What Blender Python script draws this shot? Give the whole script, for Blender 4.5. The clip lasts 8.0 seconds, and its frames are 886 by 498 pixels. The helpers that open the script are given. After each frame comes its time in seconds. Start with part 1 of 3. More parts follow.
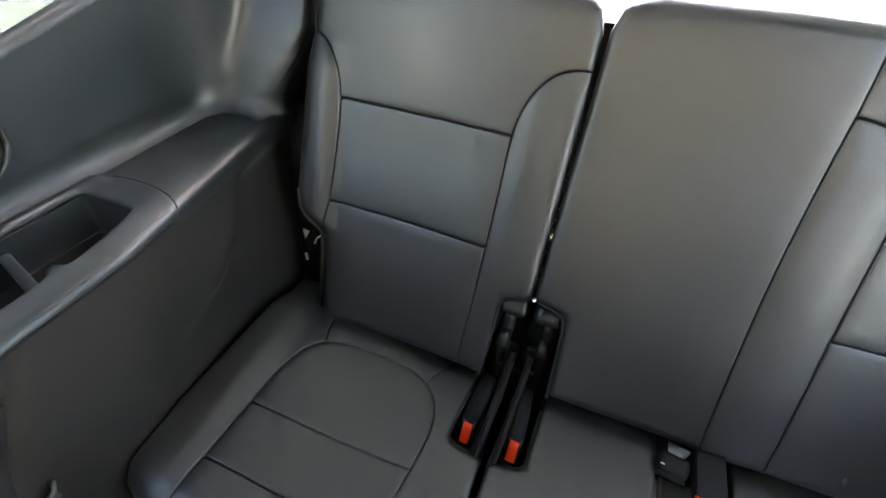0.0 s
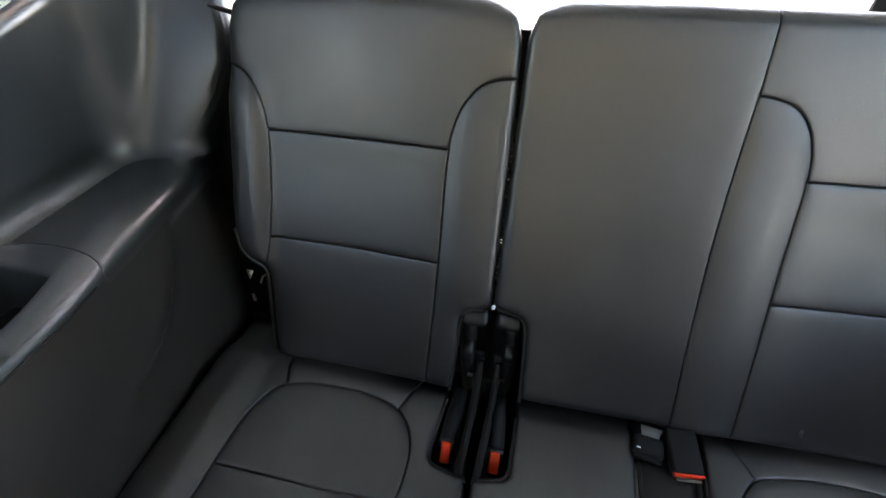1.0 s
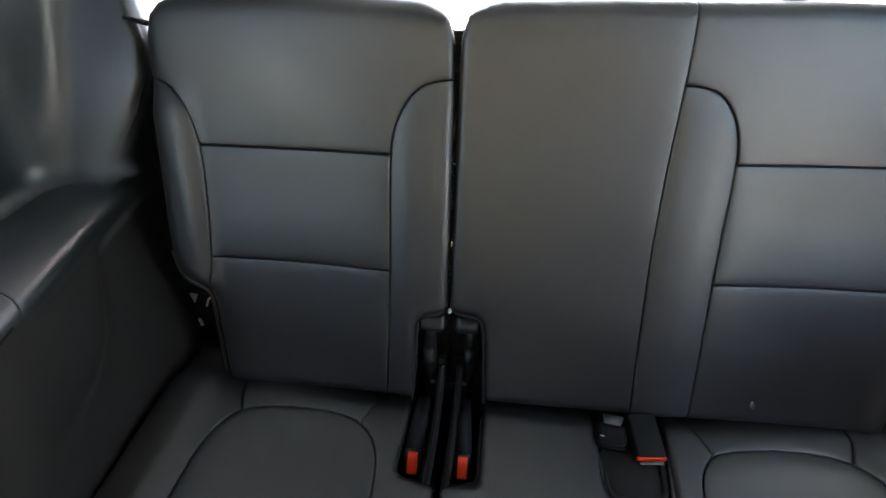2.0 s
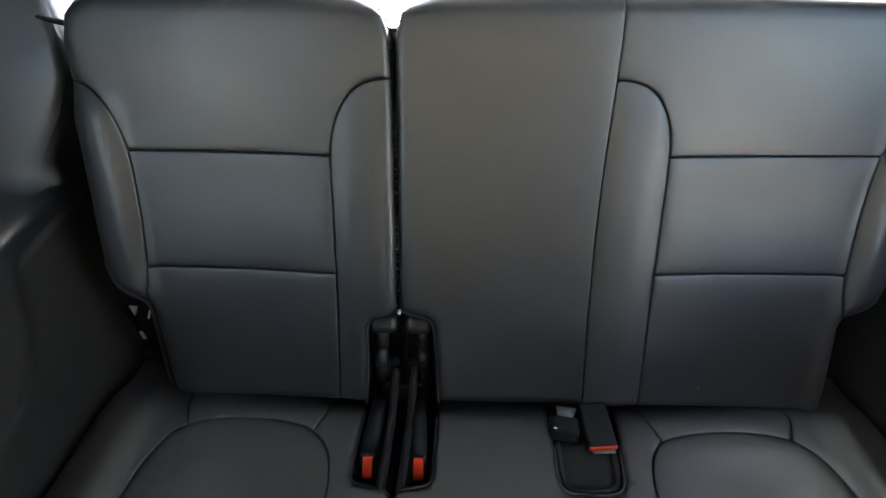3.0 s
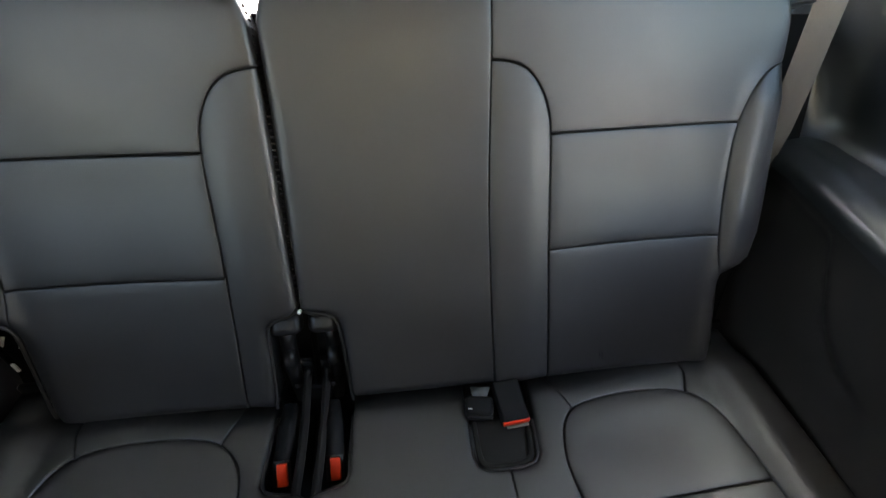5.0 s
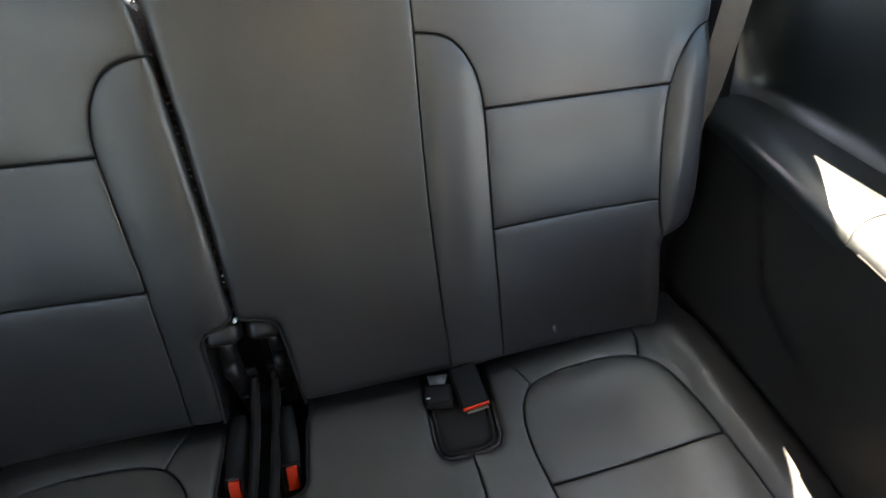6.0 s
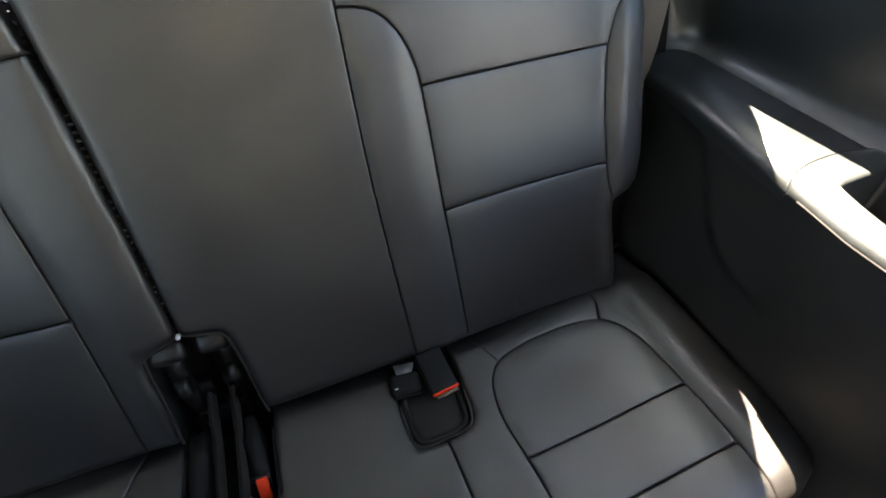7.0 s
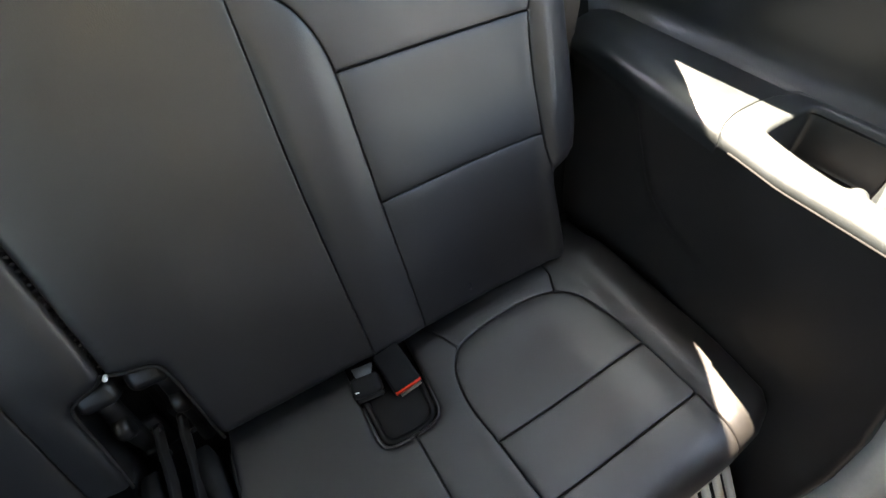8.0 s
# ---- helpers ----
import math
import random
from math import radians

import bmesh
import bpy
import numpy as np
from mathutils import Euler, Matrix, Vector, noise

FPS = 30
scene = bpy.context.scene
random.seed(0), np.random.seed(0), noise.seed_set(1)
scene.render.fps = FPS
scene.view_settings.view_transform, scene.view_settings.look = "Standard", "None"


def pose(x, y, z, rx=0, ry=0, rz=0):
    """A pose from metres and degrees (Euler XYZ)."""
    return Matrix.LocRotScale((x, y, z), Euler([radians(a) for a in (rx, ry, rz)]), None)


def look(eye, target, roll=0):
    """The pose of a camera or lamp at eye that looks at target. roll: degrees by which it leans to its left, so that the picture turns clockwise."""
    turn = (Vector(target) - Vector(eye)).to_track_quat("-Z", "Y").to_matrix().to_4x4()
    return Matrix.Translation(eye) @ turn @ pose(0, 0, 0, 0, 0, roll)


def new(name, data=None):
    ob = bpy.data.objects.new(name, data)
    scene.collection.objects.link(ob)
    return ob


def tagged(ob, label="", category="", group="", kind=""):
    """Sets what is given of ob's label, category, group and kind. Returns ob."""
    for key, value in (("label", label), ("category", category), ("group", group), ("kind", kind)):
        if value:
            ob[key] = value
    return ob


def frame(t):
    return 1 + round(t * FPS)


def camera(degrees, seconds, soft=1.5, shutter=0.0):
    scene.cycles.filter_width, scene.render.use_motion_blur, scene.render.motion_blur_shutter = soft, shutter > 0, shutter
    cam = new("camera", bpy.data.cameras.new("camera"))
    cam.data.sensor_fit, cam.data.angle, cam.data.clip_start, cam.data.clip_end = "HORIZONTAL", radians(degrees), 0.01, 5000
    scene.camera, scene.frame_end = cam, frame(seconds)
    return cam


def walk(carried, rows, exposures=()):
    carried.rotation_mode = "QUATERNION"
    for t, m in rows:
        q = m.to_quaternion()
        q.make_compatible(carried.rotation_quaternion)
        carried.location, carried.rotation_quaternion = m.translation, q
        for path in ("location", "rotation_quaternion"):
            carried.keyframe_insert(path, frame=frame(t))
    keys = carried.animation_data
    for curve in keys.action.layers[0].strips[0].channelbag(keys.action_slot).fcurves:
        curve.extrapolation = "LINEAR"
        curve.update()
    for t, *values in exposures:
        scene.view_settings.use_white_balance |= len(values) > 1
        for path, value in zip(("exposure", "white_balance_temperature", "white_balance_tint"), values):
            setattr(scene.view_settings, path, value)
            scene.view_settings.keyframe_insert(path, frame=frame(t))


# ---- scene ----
cam = camera(88.2, 8.0)
# the seat backs lean by this rake; the path is given in the axes of the seat backs
RAKE = pose(0, 0, 0.25, -20)
ROWS = [
    (0.0, (-0.116, -0.675, 0.614), (-0.621, 1.096, -0.164), 10.4),
    (0.5, (-0.119, -0.669, 0.616), (-0.527, 1.146, -0.119), 7.1),
    (1.0, (-0.120, -0.665, 0.617), (-0.434, 1.183, -0.082), 4.6),
    (1.5, (-0.116, -0.658, 0.617), (-0.344, 1.209, -0.063), 2.9),
    (3.0, (-0.066, -0.644, 0.615), (-0.094, 1.239, -0.058), 1.0),
    (3.5, (-0.046, -0.642, 0.615), (-0.015, 1.239, -0.066), 0.6),
    (4.0, (-0.026, -0.641, 0.615), (0.071, 1.234, -0.074), 0.1),
    (4.5, (-0.012, -0.641, 0.614), (0.141, 1.226, -0.087), -0.5),
    (6.0, (0.036, -0.608, 0.611), (0.415, 1.177, -0.206), -4.7),
    (6.5, (0.044, -0.592, 0.612), (0.503, 1.141, -0.275), -6.6),
    (7.0, (0.054, -0.583, 0.613), (0.576, 1.106, -0.323), -8.5),
    (7.5, (0.071, -0.575, 0.609), (0.662, 1.064, -0.374), -10.7),
    (8.0, (0.090, -0.565, 0.608), (0.732, 1.020, -0.429), -13.5),
]
walk(cam, [(t, RAKE @ look(eye, target, roll)) for t, eye, target, roll in ROWS], [(0.0, 5.98, 8300, 15), (1.5, 5.22, 8000, 16), (3.5, 5.36, 8050, 15), (6.0, 5.32, 8250, 16), (8.0, 5.22, 8000, 16)])

# ---- light: a high sun from behind on the right, and the sky ----
SUN_WAY = Vector((-0.167, -0.54, -1.0)).normalized()
world = bpy.data.worlds.new("world")
scene.world = world
world.use_nodes = True
wn = world.node_tree.nodes
sky = wn.new("ShaderNodeTexSky")
sky.sky_type, sky.sun_disc = "NISHITA", False
sky.dust_density = 1.4
sky.sun_elevation = math.asin(-SUN_WAY.z)
sky.sun_rotation = math.atan2(-SUN_WAY.x, -SUN_WAY.y)
world.node_tree.links.new(sky.outputs["Color"], wn["Background"].inputs["Color"])
wn["Background"].inputs["Strength"].default_value = 0.15
sun = new("sun", bpy.data.lights.new("sun", "SUN"))
sun.data.energy, sun.data.angle, sun.data.color = 5.0, radians(0.5), (1.0, 0.95, 0.87)
sun.matrix_world = Matrix.Translation((2, 5, 8)) @ SUN_WAY.to_track_quat("-Z", "Y").to_matrix().to_4x4()


# ---- materials ----
def material(name, base, rough, metal=0.0, spec=0.5, vary=0.15, vary_scale=9.0, grain=0.0, grain_scale=900.0, bump=0.0, bump_scale=40.0, rough_vary=0.08, kind="noise"):
    m = bpy.data.materials.new(name)
    m.use_nodes = True
    nt = m.node_tree
    b = nt.nodes["Principled BSDF"]
    b.inputs["Metallic"].default_value = metal
    b.inputs["Specular IOR Level"].default_value = spec
    tc = nt.nodes.new("ShaderNodeTexCoord")

    def tex(scale, detail):
        n = nt.nodes.new("ShaderNodeTexNoise")
        n.inputs["Scale"].default_value, n.inputs["Detail"].default_value = scale, detail
        nt.links.new(tc.outputs["Object"], n.inputs["Vector"])
        return n

    big, small = tex(vary_scale, 4), tex(vary_scale * 14, 3)
    mix = nt.nodes.new("ShaderNodeMath")
    mix.operation = "MULTIPLY_ADD"
    nt.links.new(small.outputs["Fac"], mix.inputs[0])
    mix.inputs[1].default_value = 0.4
    nt.links.new(big.outputs["Fac"], mix.inputs[2])
    ramp = nt.nodes.new("ShaderNodeMapRange")
    ramp.inputs["From Min"].default_value, ramp.inputs["From Max"].default_value = 0.4, 1.0
    ramp.inputs["To Min"].default_value, ramp.inputs["To Max"].default_value = 1 - vary, 1 + vary
    nt.links.new(mix.outputs[0], ramp.inputs["Value"])
    col = nt.nodes.new("ShaderNodeVectorMath")
    col.operation = "SCALE"
    col.inputs[0].default_value = base
    nt.links.new(ramp.outputs[0], col.inputs["Scale"])
    nt.links.new(col.outputs[0], b.inputs["Base Color"])
    rr = nt.nodes.new("ShaderNodeMapRange")
    rr.inputs["From Min"].default_value, rr.inputs["From Max"].default_value = 0.45, 0.95
    rr.inputs["To Min"].default_value, rr.inputs["To Max"].default_value = rough - rough_vary, rough + rough_vary
    nt.links.new(mix.outputs[0], rr.inputs["Value"])
    nt.links.new(rr.outputs[0], b.inputs["Roughness"])
    last = None
    if bump:
        bn = nt.nodes.new("ShaderNodeBump")
        bn.inputs["Strength"].default_value, bn.inputs["Distance"].default_value = bump, 0.004
        nt.links.new(tex(bump_scale, 2).outputs["Fac"], bn.inputs["Height"])
        last = bn
    if grain:
        if kind == "leather":
            g = nt.nodes.new("ShaderNodeTexVoronoi")
            g.inputs["Scale"].default_value = grain_scale
            nt.links.new(tc.outputs["Object"], g.inputs["Vector"])
            out = g.outputs["Distance"]
        elif kind == "weave":
            g = nt.nodes.new("ShaderNodeTexWave")
            g.inputs["Scale"].default_value, g.inputs["Distortion"].default_value = grain_scale, 1.5
            nt.links.new(tc.outputs["Object"], g.inputs["Vector"])
            out = g.outputs["Fac"]
        else:
            out = tex(grain_scale, 2).outputs["Fac"]
        bn = nt.nodes.new("ShaderNodeBump")
        bn.inputs["Strength"].default_value, bn.inputs["Distance"].default_value = grain, 0.0006
        nt.links.new(out, bn.inputs["Height"])
        if last:
            nt.links.new(last.outputs[0], bn.inputs["Normal"])
        last = bn
    if last:
        nt.links.new(last.outputs[0], b.inputs["Normal"])
    return m


LEATHER = material("black_leather", (0.0078, 0.0071, 0.0065), 0.41, spec=0.95, vary=0.22, vary_scale=8, grain=0.14, grain_scale=620, rough_vary=0.05, bump=0.12, bump_scale=16, kind="leather")
PLASTIC = material("grained_plastic", (0.0125, 0.0155, 0.0160), 0.36, spec=0.85, vary=0.15, vary_scale=7, grain=0.3, grain_scale=700, bump=0.05, bump_scale=12)
SOFT_TRIM = material("dark_soft_trim", (0.0285, 0.0258, 0.0236), 0.42, vary=0.2, vary_scale=6, grain=0.35, grain_scale=1300, bump=0.08, bump_scale=10)
GLOSS_BLACK = material("satin_black_plastic", (0.007, 0.0065, 0.006), 0.36, spec=0.5, vary=0.2, grain=0.1, grain_scale=900)
BLACK = material("black_plastic", (0.0090, 0.0088, 0.0086), 0.58, spec=0.16, vary=0.2, grain=0.2, grain_scale=1200)
RED = material("red_button_plastic", (0.70, 0.034, 0.006), 0.5, spec=0.3, vary=0.08, grain=0.05)
STEEL = material("bare_steel", (0.13, 0.13, 0.123), 0.5, metal=0.6, vary=0.15, vary_scale=40)
# pale metal bits, and white that stands for specks of light in gaps
WHITE_BITS = material("pale_metal_and_light_specks", (0.75, 0.74, 0.70), 0.5, vary=0.1, vary_scale=60)
WEBBING = material("taupe_belt_webbing", (0.15, 0.125, 0.10), 0.75, spec=0.3, vary=0.12, vary_scale=20, grain=0.6, grain_scale=420, kind="weave")
CARPET = material("charcoal_carpet", (0.016, 0.016, 0.016), 0.95, spec=0.1, vary=0.35, vary_scale=30, grain=1.0, grain_scale=500)
HEADLINER = material("grey_headliner", (0.215, 0.258, 0.285), 0.9, spec=0.2, vary=0.06, grain=0.4, grain_scale=700)
# beige raised to carry the light on the right edge; the next is its unlit copy
BRIGHTENED_TRIM = material("brightened_beige_trim", (0.80, 0.74, 0.64), 0.5, vary=0.1, vary_scale=12, grain=0.25, grain_scale=900)
DIMMER_TRIM = material("dimmer_edge_trim", (0.022, 0.022, 0.021), 0.5, vary=0.1, vary_scale=12, grain=0.25, grain_scale=900)
BEIGE = material("brown_closing_wall", (0.030, 0.025, 0.020), 0.7, vary=0.1, grain=0.3)
CONCRETE = material("sunlit_concrete", (0.44, 0.455, 0.47), 0.9, vary=0.2, vary_scale=0.6, grain=0.5, grain_scale=40)
# near-black that paints the darkness of gaps and recesses
VOID = material("dark_gap_shade", (0.006, 0.006, 0.006), 0.8, spec=0.2, vary=0.3)
SCUFF = material("scuffed_leather", (0.05, 0.05, 0.05), 0.5, vary=0.5, vary_scale=150)
RAIL = material("brown_black_felt_edge", (0.016, 0.014, 0.012), 0.75, spec=0.25, vary=0.25, vary_scale=60)
PIN = material("dull_steel", (0.022, 0.021, 0.020), 0.6, spec=0.3, vary=0.2, vary_scale=60)
SLOT = material("tan_slot_plate", (0.16, 0.135, 0.105), 0.5, vary=0.2, vary_scale=60)
ZIP = material("dark_edge_stitching", (0.014, 0.013, 0.012), 0.6, vary=0.3, vary_scale=200)


# ---- mesh helpers ----
def thing(name, at, label, category, kind="", group=""):
    ob = new(name)
    ob.empty_display_size = 0.02
    ob.location = at
    ob["origin"] = tuple(at)
    return tagged(ob, label, category, group, kind)


def part_mesh(name, me, mat, parent, label="", smooth=True):
    """Links a mesh given in world places as one part under parent."""
    at = Vector(parent["origin"])
    me.transform(Matrix.Translation(-at))
    me.materials.append(mat)
    if smooth:
        for p in me.polygons:
            p.use_smooth = True
    ob = new(name, me)
    ob.parent = parent
    ob["origin"] = tuple(at)
    return tagged(ob, label)


def part(name, bm, mat, parent, label="", smooth=True):
    me = bpy.data.meshes.new(name)
    bmesh.ops.recalc_face_normals(bm, faces=bm.faces)
    bm.to_mesh(me)
    bm.free()
    return part_mesh(name, me, mat, parent, label, smooth)


def resample(pts, step, closed=False):
    p = np.array(pts, float)
    if closed:
        p = np.vstack([p, p[:1]])
    out = []
    for a, b in zip(p[:-1], p[1:]):
        n = max(1, int(math.ceil(np.linalg.norm(b - a) / step)))
        out += [a + (b - a) * k / n for k in range(n)]
    if not closed:
        out.append(p[-1])
    return np.array(out)


def rounded(pts, closed=False, times=2):
    """Corner cutting, which turns a few points into a smooth line."""
    p = np.array(pts, float)
    for _ in range(times):
        q = np.roll(p, -1, 0) if closed else p[1:]
        a = p if closed else p[:-1]
        cut = np.empty((2 * len(a), 2))
        cut[0::2], cut[1::2] = 0.75 * a + 0.25 * q, 0.25 * a + 0.75 * q
        p = cut if closed else np.vstack([p[:1], cut[1:-1], p[-1:]])
    return p


def snapped(line, *curves):
    """The line with each end that stops near one of the curves moved onto it, a hair past."""
    line = [np.array(p, float) for p in line]
    for end, before in ((0, 1), (-1, -2)):
        best = None
        for curve in curves:
            c = np.array(curve, float)
            a, d = c[:-1], c[1:] - c[:-1]
            t = np.clip(((line[end] - a) * d).sum(1) / np.maximum((d * d).sum(1), 1e-12), 0, 1)
            q = a + t[:, None] * d
            k = np.linalg.norm(q - line[end], axis=1).argmin()
            if best is None or np.linalg.norm(q[k] - line[end]) < np.linalg.norm(best - line[end]):
                best = q[k]
        if np.linalg.norm(best - line[end]) < 0.008:
            way = best - line[before]
            line[end] = best + 0.0003 * way / np.linalg.norm(way)
    return [tuple(p) for p in line]


def far_from(points, lines):
    """Distance of each point from the nearest of the polylines (arrays of points)."""
    best = np.full(len(points), 1e9)
    for line in lines:
        a, b = (line[:, 0], line[:, 1]) if line.ndim == 3 else (line[:-1], line[1:])
        d = b - a
        for k in range(0, len(points), 2000):
            q = points[k : k + 2000, None]
            t = np.clip(((q - a) * d).sum(-1) / np.maximum((d * d).sum(-1), 1e-12), 0, 1)
            best[k : k + 2000] = np.minimum(best[k : k + 2000], np.linalg.norm(q - (a + t[..., None] * d), axis=-1).min(1))
    return best


def within(points, loop):
    x, y = points[:, 0][:, None], points[:, 1][:, None]
    a, b = loop, np.roll(loop, -1, 0)
    cross = (a[:, 1] > y) != (b[:, 1] > y)
    with np.errstate(divide="ignore", invalid="ignore"):
        at = (b[:, 0] - a[:, 0]) * (y - a[:, 1]) / (b[:, 1] - a[:, 1]) + a[:, 0]
    return (cross & (x < at)).sum(1) % 2 == 1


def drop_off(d, r):
    """How far a rolled edge of radius r has fallen at distance d from it."""
    q = np.clip(r - d, 0, r)
    return r - np.sqrt(np.maximum(r * r - q * q, 0))


def sheets(outline, seams, base, place, seam_r=0.0009, edge_r=0.024, tight=(), tight_r=0.006, holes=(), step=0.013, skirt=0.012, fine=0.006, puff=0.0, groove=0.0014):
    """Cuts a sheet along its seams into padded pieces with rolled edges.
    base(u, v): height; place: matrix from (u, v, height) to the world. Returns [(middle in u and v, mesh)], largest first."""
    from mathutils.geometry import delaunay_2d_cdt
    loop = resample(outline, fine, True)
    wells = [resample(h, fine, True) for h in holes]
    cuts = [resample(s, fine) for s in seams]
    closed = [np.vstack([loop, loop[:1]])] + [np.vstack([w, w[:1]]) for w in wells]
    lines = closed + cuts
    near = [np.array(t, float) for t in tight]
    free, close = [], []
    for line in closed:
        on = far_from((line[:-1] + line[1:]) / 2, near) < 0.0015 if near else np.zeros(len(line) - 1, bool)
        for a, b, o in zip(line[:-1], line[1:], on):
            (close if o else free).append(np.array([a, b]))
    free, close = [np.array(free)] if free else [], [np.array(close)] if close else []
    verts, edges = [], []
    for line, shut in [(loop, True)] + [(w, True) for w in wells] + [(c, False) for c in cuts]:
        first = len(verts)
        verts += [tuple(p) for p in line]
        n = len(line)
        edges += [(first + k, first + (k + 1) % n) for k in range(n if shut else n - 1)]
    extra = []
    for line in lines:
        d = np.gradient(line, axis=0)
        nrm = np.stack([-d[:, 1], d[:, 0]], -1) / np.maximum(np.linalg.norm(d, axis=1), 1e-9)[:, None]
        for off in (0.0007, 0.0018, 0.0034, 0.006, 0.011, 0.018, 0.026):
            for sgn in (1, -1):
                ring = line + sgn * off * nrm
                ring = ring[within(ring, loop)]
                if len(ring):
                    ring = ring[far_from(ring, lines) > 0.85 * off]
                    extra.append(ring[:: 1 if off < 0.008 else 2])
    lo, hi = loop.min(0), loop.max(0)
    gu, gv = np.meshgrid(np.arange(lo[0], hi[0], step), np.arange(lo[1], hi[1], step))
    grid = np.stack([gu.ravel(), gv.ravel()], -1) + 0.0007
    grid = grid[within(grid, loop)]
    grid = grid[far_from(grid, lines) > 0.03]
    extra = np.vstack(extra + [grid])
    verts += [tuple(p) for p in extra]
    v2, e2, f2, _, oe, _ = delaunay_2d_cdt([Vector(v) for v in verts], edges, [], 0, 1e-6)
    pts = np.array([(v[0], v[1]) for v in v2])
    tri = np.array([f for f in f2 if len(f) == 3])
    mid = pts[tri].mean(1)
    keep = within(mid, loop)
    for w in wells:
        keep &= ~within(mid, w)
    tri = tri[keep]
    walls = {frozenset(e) for e, o in zip(e2, oe) if o}
    height = base(pts[:, 0], pts[:, 1]) - np.minimum(drop_off(far_from(pts, lines), seam_r) + drop_off(far_from(pts, free), edge_r) + drop_off(far_from(pts, close), tight_r), max(edge_r, seam_r))
    height -= groove * smooth(0.0011, 0.0004, far_from(pts, cuts)) if cuts else 0.0
    height -= puff * drop_off(far_from(pts, lines), 0.016)
    owner = {}
    for n, t in enumerate(tri):
        for k in range(3):
            owner.setdefault(frozenset((int(t[k]), int(t[k - 1]))), []).append(n)
    piece, found = [-1] * len(tri), []
    for n in range(len(tri)):
        if piece[n] >= 0:
            continue
        piece[n], stack, group = len(found), [n], []
        while stack:
            a = stack.pop()
            group.append(a)
            t = tri[a]
            for k in range(3):
                e = frozenset((int(t[k]), int(t[k - 1])))
                if e in walls:
                    continue
                for b in owner[e]:
                    if piece[b] < 0:
                        piece[b] = len(found)
                        stack.append(b)
        found.append(group)
    out = []
    for group in found:
        if len(group) < 12:
            continue
        t = tri[group]
        used = np.unique(t)
        index = {int(u): k for k, u in enumerate(used)}
        co = [place @ Vector((pts[u, 0], pts[u, 1], height[u])) for u in used]
        faces = [tuple(index[int(a)] for a in f) for f in t]
        rim = {}
        for f in faces:
            for k in range(3):
                a, b = f[k], f[(k + 1) % 3]
                if rim.pop((b, a), None) is None:
                    rim[(a, b)] = True
        low = {}
        middle = pts[t].mean((0, 1))
        down = (place.to_3x3() @ Vector((0, 0, -(skirt(middle) if callable(skirt) else skirt))))
        for a, b in rim:
            for q in (a, b):
                if q not in low:
                    low[q] = len(co)
                    co.append(co[q] + down)
            faces.append((b, a, low[a], low[b]))
        me = bpy.data.meshes.new("sheet")
        me.from_pydata([tuple(c) for c in co], [], faces)
        me.update()
        p = pts[t].mean(1)
        out.append((p.mean(0), me, len(group)))
    return [(m, me) for m, me, _ in sorted(out, key=lambda o: -o[2])]


def prism(loop, low, high, place, inset=0.0, taper=0.0):
    """A solid over a flat loop; the high end may be drawn in by taper."""
    bm = bmesh.new()
    p = np.array(loop, float)
    c = p.mean(0)
    a = [bm.verts.new(place @ Vector((*(q + (c - q) / np.linalg.norm(c - q) * inset), low))) for q in p]
    b = [bm.verts.new(place @ Vector((*(q + (c - q) / np.linalg.norm(c - q) * (inset + taper)), high))) for q in p]
    n = len(p)
    for k in range(n):
        bm.faces.new((a[k], a[(k + 1) % n], b[(k + 1) % n], b[k]))
    bm.faces.new(a[::-1])
    bm.faces.new(b)
    return bm


def block(size, place, bevel=0.003, segments=2, squeeze=(1, 1)):
    """A bevelled block of that size round the origin, its top drawn in by squeeze, at place."""
    bm = bmesh.new()
    bmesh.ops.create_cube(bm, size=1)
    for v in bm.verts:
        v.co = Vector((v.co.x * size[0], v.co.y * size[1], v.co.z * size[2]))
        if v.co.z > 0:
            v.co.x *= squeeze[0]
            v.co.y *= squeeze[1]
    if bevel:
        bmesh.ops.bevel(bm, geom=bm.edges[:], offset=bevel, segments=segments, affect="EDGES", profile=0.5)
    bmesh.ops.transform(bm, matrix=place, verts=bm.verts)
    return bm


def join(*parts):
    """Several bmeshes in one."""
    out = bmesh.new()
    for bm in parts:
        me = bpy.data.meshes.new("tmp")
        bm.to_mesh(me)
        bm.free()
        out.from_mesh(me)
        bpy.data.meshes.remove(me)
    return out


def rod(points, radius, sides=10, flat=1.0):
    """A round bar along points; flat squashes it in its own second direction."""
    bm = bmesh.new()
    p = [Vector(q) for q in points]
    rings = []
    for k, q in enumerate(p):
        way = (p[min(k + 1, len(p) - 1)] - p[max(k - 1, 0)]).normalized()
        side = way.cross(Vector((0, 0, 1)) if abs(way.z) < 0.9 else Vector((1, 0, 0))).normalized()
        up = side.cross(way)
        r = radius[k] if isinstance(radius, (list, tuple)) else radius
        rings.append([bm.verts.new(q + r * (math.cos(a) * side + flat * math.sin(a) * up)) for a in (2 * math.pi * n / sides for n in range(sides))])
    for a, b in zip(rings, rings[1:]):
        for n in range(sides):
            bm.faces.new((a[n], a[(n + 1) % sides], b[(n + 1) % sides], b[n]))
    bm.faces.new(rings[0][::-1])
    bm.faces.new(rings[-1])
    return bm


